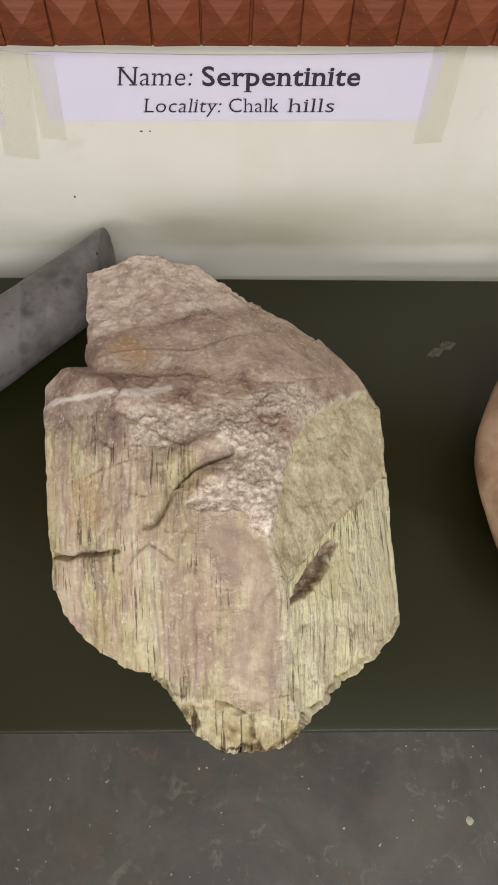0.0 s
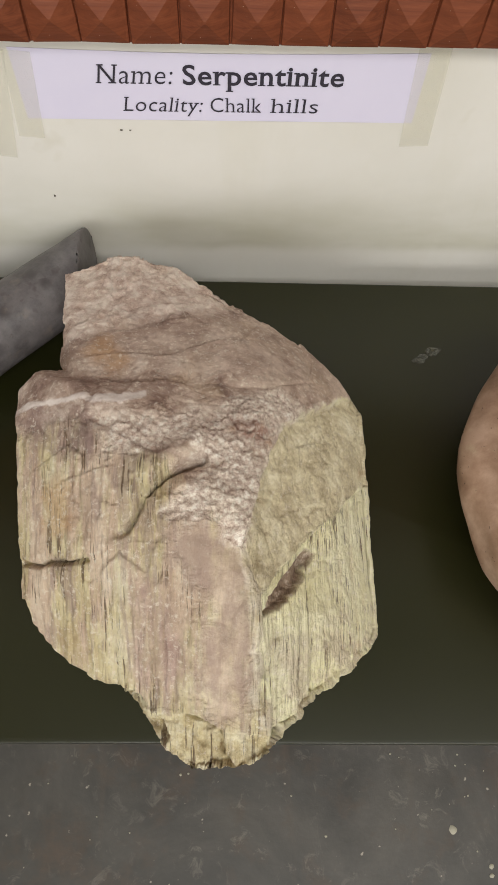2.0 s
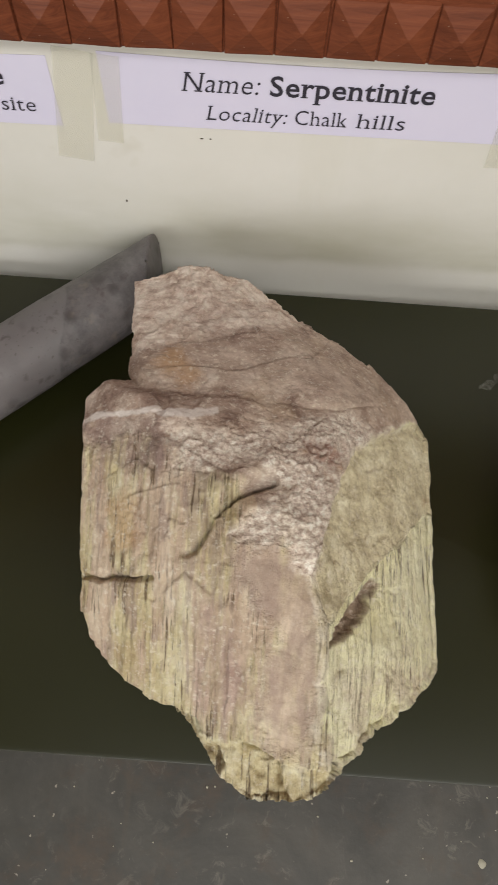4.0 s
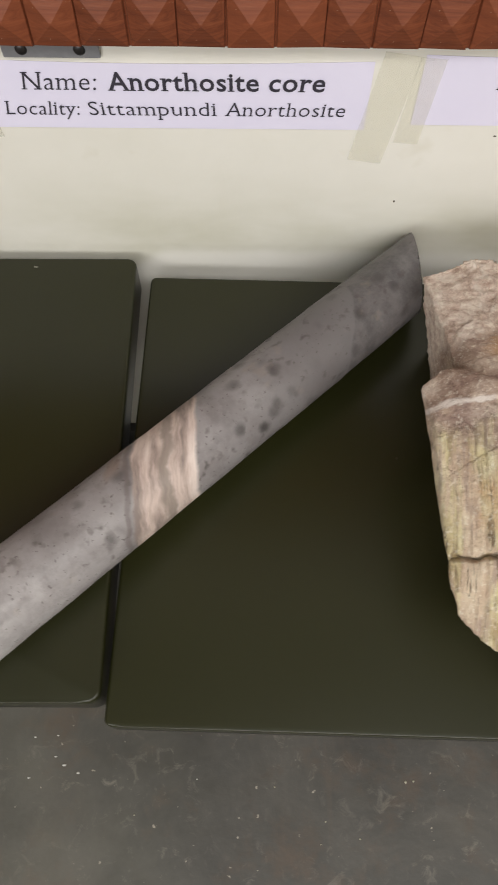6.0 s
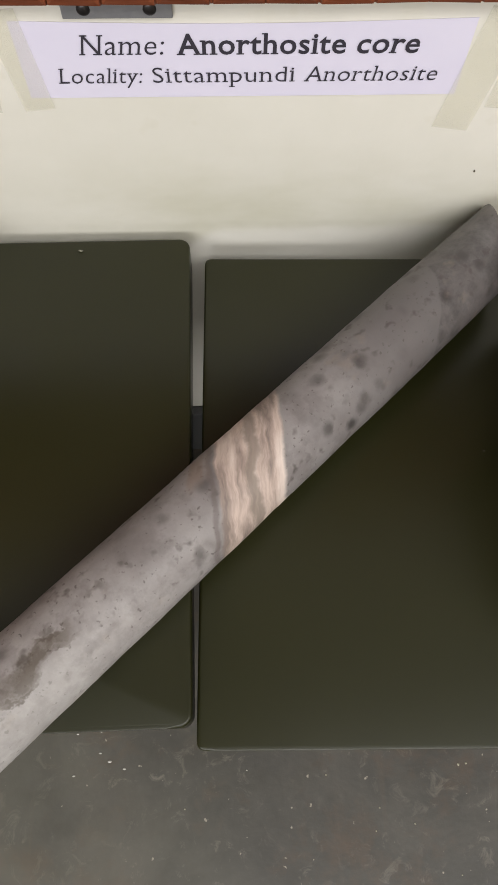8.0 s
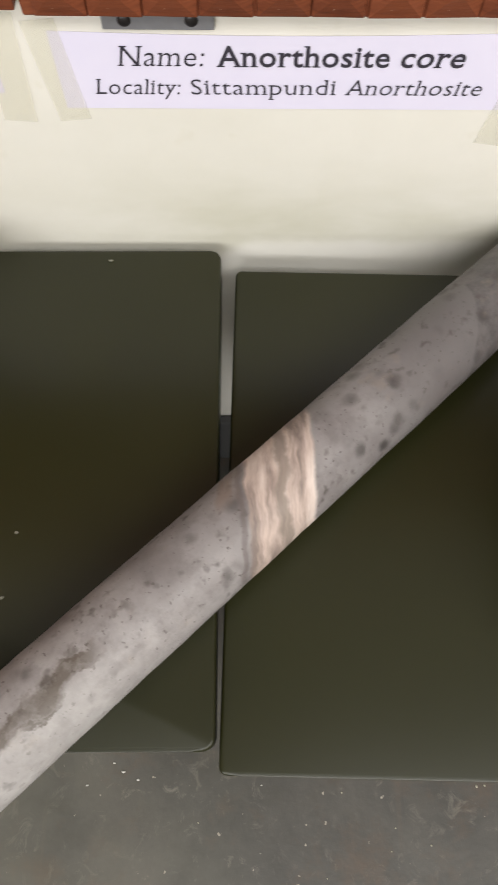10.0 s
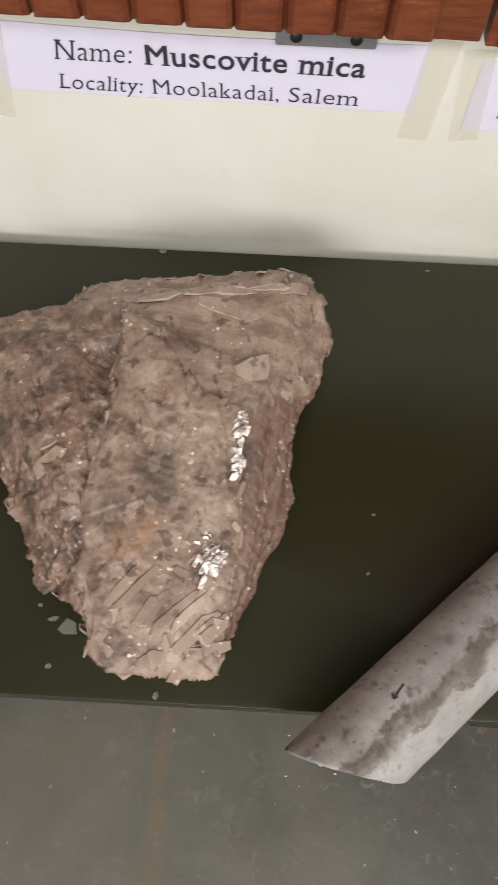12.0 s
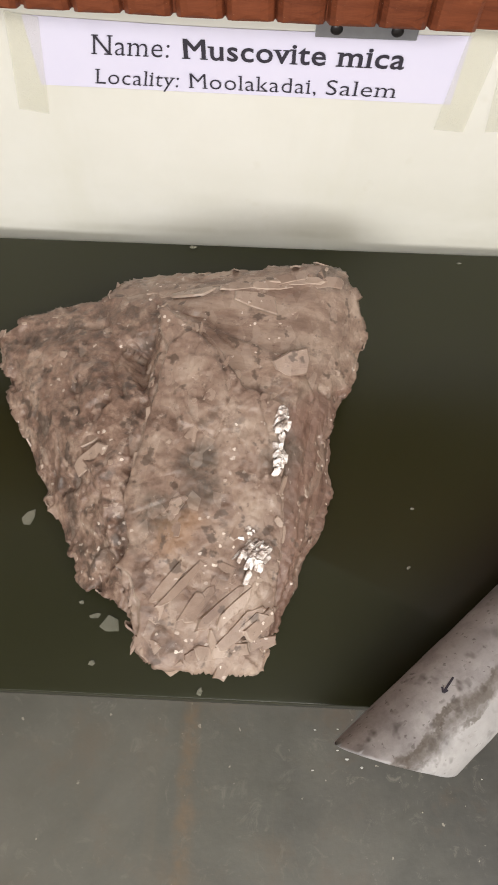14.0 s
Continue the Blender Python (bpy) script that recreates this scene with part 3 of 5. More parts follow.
def points_of(me):
    p, n = np.empty(len(me.vertices) * 3), np.empty(len(me.vertices) * 3)
    me.vertices.foreach_get("co", p)
    me.vertex_normals.foreach_get("vector", n)
    return p.reshape(-1, 3), n.reshape(-1, 3)


def polygon(q, pts):
    """Signed distance of the rows of q from a closed outline, positive inside."""
    pts = np.array(pts)
    near, odd = np.full(len(q), 9.0), np.zeros(len(q), bool)
    for a, b in zip(pts, np.roll(pts, -1, 0)):
        near = np.minimum(near, ridge(q, a, b)[0])
        with np.errstate(divide="ignore", invalid="ignore"):
            odd ^= ((a[1] > q[:, 1]) != (b[1] > q[:, 1])) & (q[:, 0] < (b[0] - a[0]) * (q[:, 1] - a[1]) / (b[1] - a[1]) + a[0])
    return np.where(odd, near, -near)


def polyline(q, pts):
    return np.min([ridge(q, a, b)[0] for a, b in zip(pts[:-1], pts[1:])], axis=0)


def step(v, a, b):
    t = np.clip((v - a) / (b - a), 0, 1)
    return t * t * (3 - 2 * t)


def slope_plane(p):
    """The rocks' faces laid out on the plane that leans back as they do."""
    return np.stack([p[:, 0], 0.915 * p[:, 1] + 0.40 * p[:, 2], 0 * p[:, 0]], 1)


def carry(me, **fields):
    for name, values in fields.items():
        me.attributes.new(name, "FLOAT", "POINT").data.foreach_set("value", np.ascontiguousarray(values, dtype=np.float32))


def plate(c, nn, a, la, lb, th, rng, verts, faces, corners=None):
    """One thin ragged sheet with its edges broken back, added to verts and faces."""
    nn = nn / np.linalg.norm(nn)
    a = a - nn * (a @ nn)
    a = a / np.linalg.norm(a)
    b = np.cross(nn, a)
    k = corners or rng.randint(8, 14)
    ang = np.sort((np.arange(k) + rng.uniform(-0.35, 0.35, k)) * 2 * math.pi / k)
    rad = rng.uniform(0.78, 1.06, k) * np.minimum(1.0 / np.maximum(np.abs(np.cos(ang)), np.abs(np.sin(ang))), 1.3)
    start = len(verts)
    for h, shrink in ((-th, 1.06), (th * 0.25, 1.0), (th * 0.5, 0.94)):
        for t, r in zip(ang, rad):
            verts.append((*(c + (a * la * math.cos(t) + b * lb * math.sin(t)) * r * shrink + nn * h), 0.0024 if shrink < 1 else 0.0))
    for ring in (0, 1):
        for q in range(k):
            r0, r1 = start + ring * k, start + (ring + 1) * k
            faces.append((r0 + q, r0 + (q + 1) % k, r1 + (q + 1) % k, r1 + q))
    faces.append(tuple(range(start + 2 * k, start + 3 * k)))


def shards(p, n, count, long, wide, thick, along, jitter, lift, seed, where=None):
    """Thin splinters half sunk into a surface: corner points and faces."""
    rng = np.random.RandomState(seed)
    pick = np.arange(len(p)) if where is None else np.nonzero(where)[0]
    verts, faces = [], []
    for i in rng.choice(pick, count):
        nn = n[i] + rng.normal(0, jitter, 3)
        a = np.array(along) + rng.normal(0, 0.16, 3) if along is not None else rng.normal(0, 1, 3)
        la, lb, th = rng.uniform(*long) / 2, rng.uniform(*wide) / 2, rng.uniform(*thick)
        plate(p[i] + n[i] * rng.uniform(*lift), nn, a, la, lb, th, rng, verts, faces)
    return verts, faces


def rock(name, me, p, base, material, label, smooth=True, extra=()):
    p[:, 2] = np.maximum(p[:, 2], 0.0003)
    me.vertices.foreach_set("co", p.ravel())
    me.update()
    me.materials.clear()
    me.materials.append(material)
    me.polygons.foreach_set("use_smooth", [smooth] * len(me.polygons))
    sheets = None
    if extra:
        bm = bmesh.new()
        for verts, faces in extra:
            vs = [bm.verts.new((v[0], v[1], max(v[2], 0.0003))) for v in verts]
            for f in faces:
                bm.faces.new([vs[i] for i in f])
        sheets = bm
    me.name = name
    ob = new(name, me)
    ob.location = base
    if sheets:
        loose = tagged(part("mica_sheet", sheets, material, ob, "thin broken mica sheets"), kind="stuff")
        many = np.ones(len(loose.data.vertices))
        carry(loose.data, loose=many, upper=-many, lobe=-many, flank=-many, stain=many, ochre=many, rim=[v[3] for verts, _ in extra for v in verts])
    return tagged(ob, label, "rock")


# ---- the room ----
def structure(name, bm, material, label, smooth=False):
    return tagged(link(name, bm, material, None, label, smooth), kind="structure")


structure("floor", box(-4.2, 3, SOUTH, 0, -0.1, 0), FLOOR, "dark grey polished stone floor with pale flecks")
structure("wall_north", box(-4.2, 3, 0, 0.15, -0.1, 2.9), WALL, "cream painted wall, darker olive just above the plinths")
structure("wall_east", box(3, 3.15, SOUTH, 0.15, -0.1, 2.9), ROOM, "plain cream painted room wall")
structure("wall_west", box(-4.35, -4.2, SOUTH, 0.15, -0.1, 2.9), ROOM, "plain cream painted room wall")
x0, x1, z0, z1 = WINDOW
structure("wall_south", joined(box(-4.2, x0, SOUTH - 0.2, SOUTH, -0.1, 2.9), box(x1, 3, SOUTH - 0.2, SOUTH, -0.1, 2.9),
                               box(x0, x1, SOUTH - 0.2, SOUTH, -0.1, z0), box(x0, x1, SOUTH - 0.2, SOUTH, z1, 2.9)), ROOM, "plain cream room wall with a wide window opening")
structure("ceiling", box(-4.35, 3.15, SOUTH - 0.2, 0.15, 2.9, 3.0), CEIL, "plain dull off-white painted ceiling")
structure("baseboard", box(-4.2, 3, -0.012, -0.0005, 0.0, 0.115, 0.002), SKIRT, "dark stone skirting along the foot of the wall")


# ---- carved rail above the labels ----
RAIL_Z, RAIL_H, RAIL_Y = 0.639, 0.036, -0.012


def pyramid(pitch, height, rise, blunt):
    """A carved boss, wide at its foot: a pyramid, or one with a blunt rounded nose."""
    w, h = pitch * 0.496, height / 2
    bm = bmesh.new()
    rings = ((1.0, 0.0), (0.95, rise * 0.30), (0.5, rise * 0.66), (0.05, rise)) if not blunt else ((1.0, 0.0), (0.90, rise * 0.5), (0.70, rise * 0.82), (0.40, rise * 0.96), (0.1, rise))
    loops = []
    for k, out in rings:
        loops.append([bm.verts.new((sx * w * k, -out, sz * h * (k if not blunt else 0.55 + 0.45 * k))) for sx, sz in ((-1, -1), (1, -1), (1, 1), (-1, 1))])
    for a, b in zip(loops, loops[1:]):
        for i in range(4):
            bm.faces.new((a[i], a[(i + 1) % 4], b[(i + 1) % 4], b[i]))
    bm.faces.new(loops[-1])
    bmesh.ops.recalc_face_normals(bm, faces=bm.faces[:])
    return bm


def rail(name, xa, xb, first, pitch, blunt, tilt, label):
    root = tagged(new(name), label, "carved rail")
    root.location = (xa, 0, RAIL_Z + (0.0025 if blunt else 0.0) + (xb - xa) * math.sin(tilt))
    root.rotation_euler = (0, tilt, 0)
    part("batten", box(0, xb - xa, RAIL_Y, -0.0005, 0, RAIL_H + 0.050, 0.0012), WOOD, root)
    mesh = None
    n = 0
    while first + n * pitch < xb - pitch * 0.4:
        x = first + n * pitch
        n += 1
        if x < xa + pitch * 0.4:
            continue
        if mesh is None:
            ob = part("carved_boss", pyramid(pitch, RAIL_H, 0.0075 if not blunt else 0.0085, blunt), WOOD, root)
            mesh = ob.data
        else:
            ob = new("carved_boss", mesh)
            ob.parent = root
        ob.location = (x - xa + random.uniform(-0.0005, 0.0005), RAIL_Y + 0.0004, RAIL_H / 2 + 0.0005)
        ob.rotation_euler = (random.uniform(-0.03, 0.03), random.uniform(-0.03, 0.03), random.uniform(-0.03, 0.03))
    return root


rail("carved_rail", -0.187, 1.1, 0.145 - 0.0284 * 11, 0.0284, False, 0.0, "red-brown varnished wooden rail carved with pyramid bosses")
rail("carved_rail", -1.3, -0.190, -0.4605 - 0.0288 * 28, 0.0288, True, 0.017, "red-brown varnished wooden rail carved with blunt rounded bosses")
tagged(link("case_panel", box(-2.6, 2.6, -0.03, -0.0005, RAIL_Z + RAIL_H + 0.062, 1.35, 0.003), WOOD), "plain red-brown wooden panel above the carved rail", "panel")


# ---- hinges under the rail ----
def hinge(xc, zc, tilt):
    root = tagged(new("hinge"), "dull grey steel hinge leaf with dark screws below the rail", "hinge", "hinges below the rail")
    root.location = (xc, 0, zc)
    root.rotation_euler = (0, tilt, 0)
    part("leaf", box(-0.030, 0.030, -0.0034, -0.0016, -0.010, 0.012, 0.0006), STEEL, root)
    for sx in (-1, 1):
        bm = bmesh.new()
        bmesh.ops.create_uvsphere(bm, u_segments=14, v_segments=8, radius=0.0038)
        for v in bm.verts:
            v.co = Vector((v.co.x + sx * 0.0178, v.co.y * 0.45 - 0.0034, v.co.z - 0.0042))
        part("screw", bm, SCREW, root, "", True)


hinge(-0.277, 0.6370, 0.0)
hinge(-0.1195, 0.6345, 0.0)


# ---- labels on the wall ----
SERIF_FOOT, SERIF_ARM = "AMNLfhiklmnr", "vyN"
SERIF_FLAG, SERIF_HIGH = "imnprux", "lhkdbL"


def glyph(ch, slant, offset):
    """One letter of the built-in font as points and faces, with the width it takes up."""
    def drawn(text, lean=0.0, fat=0.0):
        cu = bpy.data.curves.new("lettering", "FONT")
        cu.body, cu.size, cu.shear, cu.offset, cu.resolution_u = text, 1.0, lean, fat, 3
        ob = new("lettering_source", cu)
        me = bpy.data.meshes.new_from_object(ob.evaluated_get(bpy.context.evaluated_depsgraph_get()))
        bpy.data.objects.remove(ob)
        bpy.data.curves.remove(cu)
        return me
    wide = [points_of(drawn(t))[0][:, 0] for t in ("H" + ch + "H", "HH")]
    me = drawn(ch, 0.0, offset)
    p, _ = points_of(me)
    faces = [tuple(f.vertices) for f in me.polygons]
    count = {}
    for f in faces:
        for e in zip(f, f[1:] + f[:1]):
            key = (min(e), max(e))
            count[key] = count.get(key, 0) + 1
    rim = [e for e, k in count.items() if k == 1]

    def stems(h):
        xs = sorted(p[a, 0] + (p[b, 0] - p[a, 0]) * (h - p[a, 1]) / (p[b, 1] - p[a, 1]) for a, b in rim if (p[a, 1] > h) != (p[b, 1] > h))
        return [(a, b) for a, b in zip(xs[::2], xs[1::2]) if b - a < 0.22]

    bars, e, t, high = [], 0.060, 0.040, p[:, 1].max()
    if ch in SERIF_FOOT:
        bars += [(a - e, b + e, p[:, 1].min(), p[:, 1].min() + t) for a, b in stems(0.12 if ch != "A" else 0.05)]
    if ch == "p":
        bars += [(a - e, b + e, p[:, 1].min(), p[:, 1].min() + t) for a, b in stems(-0.12)]
    if ch in SERIF_ARM:
        bars += [(a - e, b + e, high - t, high) for a, b in stems(high - 0.06)]
    if ch in SERIF_FLAG and stems(0.3):
        a, b = stems(0.3)[0]
        top = 0.50 if ch == "i" else high
        bars.append((a - e * 1.1, b, top - t * 1.3, top))
    if ch in SERIF_HIGH:
        a, b = stems(high - 0.08)[-1 if ch == "d" else 0]
        bars.append((a - e * 1.1, b + (e if ch == "L" else 0), high - t, high))
    points = [tuple(v) for v in p]
    for x0, x1, y0, y1 in bars:
        k = len(points)
        points += [(x0, y0, 0.02), (x1, y0, 0.02), (x1, y1, 0.02), (x0, y1, 0.02)]
        faces.append((k, k + 1, k + 2, k + 3))
    points = [(x + slant * y, y, z) for x, y, z in points]
    advance = (wide[0].max() - wide[0].min()) - (wide[1].max() - wide[1].min())
    bpy.data.meshes.remove(me)
    return points, faces, advance


GLYPHS = {}


def lettering(body, xa, xb, base, cap, bold, slant, parent):
    points, faces, pen = [], [], 0.0
    for ch in body:
        if ch == " ":
            pen += 0.30
            continue
        if (ch, slant, bold) not in GLYPHS:
            GLYPHS[ch, slant, bold] = glyph(ch, slant, (0.0 if ch in "MN" else 0.014) if bold else -0.008)
        pts, fs, advance = GLYPHS[ch, slant, bold]
        for dx, dz in ((-0.018, 0.0), (0.018, 0.01)) if bold and ch in "MN" else ((0.0, 0.0),):
            k = len(points)
            points += [(x + pen + dx, y, z + dz) for x, y, z in pts]
            faces += [tuple(i + k for i in f) for f in fs]
        pen += advance + 0.03
    p = np.array(points)
    lo, hi = p[:, 0].min(), p[:, 0].max()
    k = (xb - xa) / (hi - lo)
    q = np.stack([xa + (p[:, 0] - lo) * k, -0.0013 - 0.001 * p[:, 2], base + p[:, 1] * cap / 0.70], 1)
    me = bpy.data.meshes.new("lettering")
    me.from_pydata([tuple(v) for v in q], [], faces)
    me.materials.append(INK)
    word = new("lettering", me)
    word.parent = parent


def sheet(xa, xb, za, zb, y, lift, thick=0.0003, n=24):
    """A thin sheet on the wall that bows a little off it along its top edge."""
    bm = bmesh.new()
    sides = []
    for back in (0.0, thick):
        rows = []
        for j in range(5):
            v = j / 4
            bow = [v ** 3 * math.sin(math.pi * i / n) for i in range(n + 1)]
            rows.append([bm.verts.new((xa + (xb - xa) * i / n, y - lift * bow[i] + back, za + (zb - za) * v - (0.0022 * bow[i] if lift else 0.0))) for i in range(n + 1)])
        sides.append(rows)
    for rows in sides:
        for a, b in zip(rows, rows[1:]):
            for i in range(n):
                bm.faces.new((a[i], a[i + 1], b[i + 1], b[i]))
    f, r = sides
    ring = lambda g: g[0] + [row[-1] for row in g[1:]] + g[-1][-2::-1] + [row[0] for row in g[-2:0:-1]]
    fa, ra = ring(f), ring(r)
    for i in range(len(fa)):
        k = (i + 1) % len(fa)
        bm.faces.new((fa[i], fa[k], ra[k], ra[i]))
    bmesh.ops.recalc_face_normals(bm, faces=bm.faces[:])
    return bm


def wall_label(xa, xb, za, zb, lines, label, tilt=0.0, lift=0.0):
    root = tagged(new("specimen_label"), label, "label", "specimen labels")
    middle = Vector(((xa + xb) / 2, 0, (za + zb) / 2))
    root.rotation_euler = (0, tilt, 0)
    root.location = middle - Euler((0, tilt, 0)).to_matrix() @ middle + Vector((0, 0, lift))
    part("paper", sheet(xa, xb, za, zb, -0.0006, 0.0005, 0.0002), PAPER, root, "lilac-white printed paper strip")
    for body, x0, x1, base, cap, bold, slant in lines:
        lettering(body, x0, x1, base, cap, bold, slant, root)
    return root


def tape_strip(x, z, w, h, lean, label):
    root = tagged(link("tape_strip", sheet(-w / 2, w / 2, -h / 2, h / 2, 0, 0, 0.0002, 4), TAPE), label, "tape", "tape strips on the labels")
    root.location = (x, -0.0016, z)
    root.rotation_euler = (0, radians(lean), 0)


wall_label(0.111, 0.366, 0.574, 0.6265, (
    ("Name:", 0.160, 0.2085, 0.6025, 0.0142, False, 0.2), ("Serpentinite", 0.2145, 0.3155, 0.6025, 0.0142, True, 0.0),
    ("Locality:", 0.1745, 0.2265, 0.5815, 0.0115, False, 0.2), ("Chalk", 0.2315, 0.2645, 0.5815, 0.0115, False, 0.0), ("hills", 0.2705, 0.3015, 0.5815, 0.0115, False, 0.02)), "lilac-white paper label naming serpentinite, taped to the cream wall")
wall_label(-0.181, 0.080, 0.5695, 0.6215, (
    ("Name:", -0.1455, -0.096, 0.6000, 0.0135, False, 0.2), ("Anorthosite", -0.0895, 0.0080, 0.6000, 0.0135, True, 0.0), ("core", 0.0145, 0.0505, 0.6000, 0.0135, True, 0.10),
    ("Locality:", -0.1615, -0.111, 0.5805, 0.0110, False, 0.2), ("Sittampundi", -0.105, -0.0200, 0.5805, 0.0110, False, 0.0), ("Anorthosite", -0.0145, 0.0655, 0.5805, 0.0110, False, 0.12)), "lilac-white paper label naming anorthosite core, taped to the cream wall")
wall_label(-0.482, -0.215, 0.579, 0.6280, (
    ("Name:", -0.4445, -0.395, 0.6040, 0.0142, False, 0.2), ("Muscovite", -0.388, -0.2990, 0.6040, 0.0142, True, 0.0), ("mica", -0.2925, -0.2505, 0.6040, 0.0142, True, 0.03),
    ("Locality:", -0.446, -0.391, 0.5825, 0.0115, False, 0.2), ("Moolakadai,", -0.385, -0.3030, 0.5825, 0.0115, False, 0.0), ("Salem", -0.2965, -0.2515, 0.5825, 0.0115, False, 0.02)), "lilac-white paper label naming muscovite mica, taped to the cream wall", 0.011, 0.003)
for x, z, w, h, lean in ((0.3695, 0.594, 0.020, 0.078, -3), (0.113, 0.592, 0.017, 0.066, 5), (0.0905, 0.585, 0.024, 0.086, 9), (-0.181, 0.595, 0.019, 0.068, -6), (-0.209, 0.597, 0.020, 0.074, 4), (-0.487, 0.598, 0.020, 0.072, 9)):
    tape_strip(x, z, w, h, lean, "yellowed clear tape strip holding a paper label")


# ---- green plinths ----
def plinth(x0, x1, y0, y1, top, turn, round_r, fore_r, label):
    root = tagged(new("plinth"), label, "plinth", "green plinths along the wall")
    cx, cy = (x0 + x1) / 2, (y0 + y1) / 2
    root.location, root.rotation_euler = (cx, cy, 0), (0, 0, radians(turn))
    w, d = (x1 - x0) / 2, (y1 - y0) / 2
    bm = box(-w, w, -d, d, top - 0.032, top)
    bmesh.ops.bevel(bm, geom=[e for e in bm.edges if abs(e.verts[0].co.z - e.verts[1].co.z) > 0.01], offset=round_r, segments=5, profile=0.5, affect="EDGES")
    rim = [e for e in bm.edges if e.verts[0].co.z > top - 1e-5 and e.verts[1].co.z > top - 1e-5]
    fore = [e for e in rim if e.verts[0].co.y < -d + 1e-5 and e.verts[1].co.y < -d + 1e-5]
    bmesh.ops.bevel(bm, geom=[e for e in rim if e not in fore], offset=0.0020, segments=3, profile=0.5, affect="EDGES")
    fore = [e for e in bm.edges if e.verts[0].co.z > top - 1e-5 and e.verts[1].co.z > top - 1e-5 and abs(e.verts[0].co.y - e.verts[1].co.y) < 1e-5 and e.verts[0].co.y < -d + 0.004 and e.calc_length() > 0.1]
    bmesh.ops.bevel(bm, geom=fore, offset=fore_r, segments=5, profile=0.5, affect="EDGES")
    part("top_panel", bm, GREEN, root, "", True)
    for sx in (-1, 1):
        for sy in (-1, 1):
            lx, ly = sx * (w - 0.075), sy * (d - 0.060)
            part("leg", box(lx - 0.022, lx + 0.022, ly - 0.022, ly + 0.022, 0.0, top - 0.0325, 0.002), GREEN, root)
    return root


PR, PL = 0.433, 0.444
plinth(-0.0840, 0.70, -0.3820, -0.0275, PR, -1.0, 0.005, 0.008, "dark green enamelled bench plinth against the wall, set a little forward")
plinth(-0.86, -0.0905, -0.3655, -0.0135, PL, 0.5, 0.008, 0.003, "dark green enamelled bench plinth, slightly taller, against the wall")


# ---- serpentinite block ----
def serpentinite():
    base = Vector((0.235, -0.22, PR))
    body = [(.165, -.14, PR), (.31, -.15, PR), (.325, -.30, PR), (.27, -.345, PR), (.16, -.30, PR), (.145, -.2, PR),
            (.113, -.178, .528), (.127, -.170, .538), (.116, -.205, .538), (.121, -.242, .530), (.125, -.278, .520), (.124, -.303, .510), (.128, -.317, .500), (.147, -.338, .500), (.173, -.351, .505),
            (.264, -.386, .523), (.295, -.359, .495), (.316, -.341, .480), (.338, -.320, .463), (.337, -.265, .463), (.338, -.194, .463), (.340, -.164, .463), (.322, -.143, .475),
            (.133, -.180, .548), (.150, -.190, .562), (.161, -.203, .567), (.167, -.285, .553), (.183, -.259, .568), (.227, -.222, .564), (.258, -.215, .557), (.266, -.185, .541), (.247, -.268, .568), (.260, -.31, .557), (.267, -.372, .531), (.235, -.181, .540)]
    spur = [(.173, -.340, .46), (.196, -.364, .505), (.203, -.378, .503), (.222, -.395, .512), (.243, -.397, .520), (.264, -.389, .523), (.273, -.380, .513), (.285, -.34, .48), (.25, -.33, .535), (.215, -.31, .535), (.18, -.33, .512), (.22, -.33, .45), (.235, -.375, .523)]
    tongue = [(.15, -.17, PR), (.145, -.09, PR), (.22, -.085, PR), (.30, -.135, PR), (.25, -.2, PR), (.127, -.074, .506), (.137, -.157, .528), (.142, -.070, .509), (.166, -.061, .512), (.203, -.062, .501), (.221, -.073, .497),
              (.238, -.093, .496), (.265, -.101, .490), (.302, -.125, .480), (.322, -.143, .474), (.150, -.185, .548), (.2, -.19, .549), (.235, -.183, .541), (.266, -.180, .540)]
    me = fused([[Vector(p) - base for p in h] for h in (body, spur, tongue)], 0.0009)
    p, n = points_of(me)
    q = slope_plane(p)
    w = q + 0.0016 * np.stack([fbm(p, 80, 3, 71), fbm(p, 80, 3, 72), 0 * p[:, 0]], 1)
    u, v = q[:, 0], q[:, 1]
    facet = polygon(q, ((.043, .056), (.060, .063), (.088, .074), (.125, .078), (.13, -.09), (.072, -.096), (.045, -.14), (.033, -.116), (.022, -.086), (.023, -.062), (.024, -.044), (.020, -.026), (.014, -.010), (.021, .009), (.032, .037)))
    olive = polygon(q, ((.043, .056), (.067, .068), (.13, .080), (.13, .020), (.098, .012), (.064, -.008), (.038, -.027), (.024, -.041), (.010, -.010), (.019, .012), (.028, .037)))
    panel = polygon(q, ((-.013, .002), (.004, .000), (.012, -.010), (.020, -.026), (.023, -.044), (.021, -.059), (.018, -.080), (.020, -.099), (.014, -.111), (-.002, -.106), (-.007, -.084), (-.009, -.060), (-.003, -.044), (-.013, -.029), (-.024, -.014), (-.028, -.004)))
    crystal = polygon(q, ((-.067, .059), (-.040, .065), (-.001, .062), (.035, .076), (.054, .069), (.037, .047), (.029, .033), (.023, .015), (.014, -.007), (.004, .004), (-.015, .002), (-.028, .007), (-.008, .032), (-.015, .042), (-.040, .036), (-.058, .035)))
    pocket = polygon(q, ((.026, -.048), (.036, -.037), (.057, -.018), (.063, -.022), (.054, -.035), (.039, -.047)))
    foot = np.interp(u, (-.05, -.036, -.026, -.010, -.001, .020, .033, .05), (-.098, -.103, -.104, -.101, -.107, -.110, -.108, -.112)) - v
    knob = v - np.interp(u, (-.11, -.096, -.070, -.048, -.007, .02), (.106, .110, .116, .121, .129, .150))
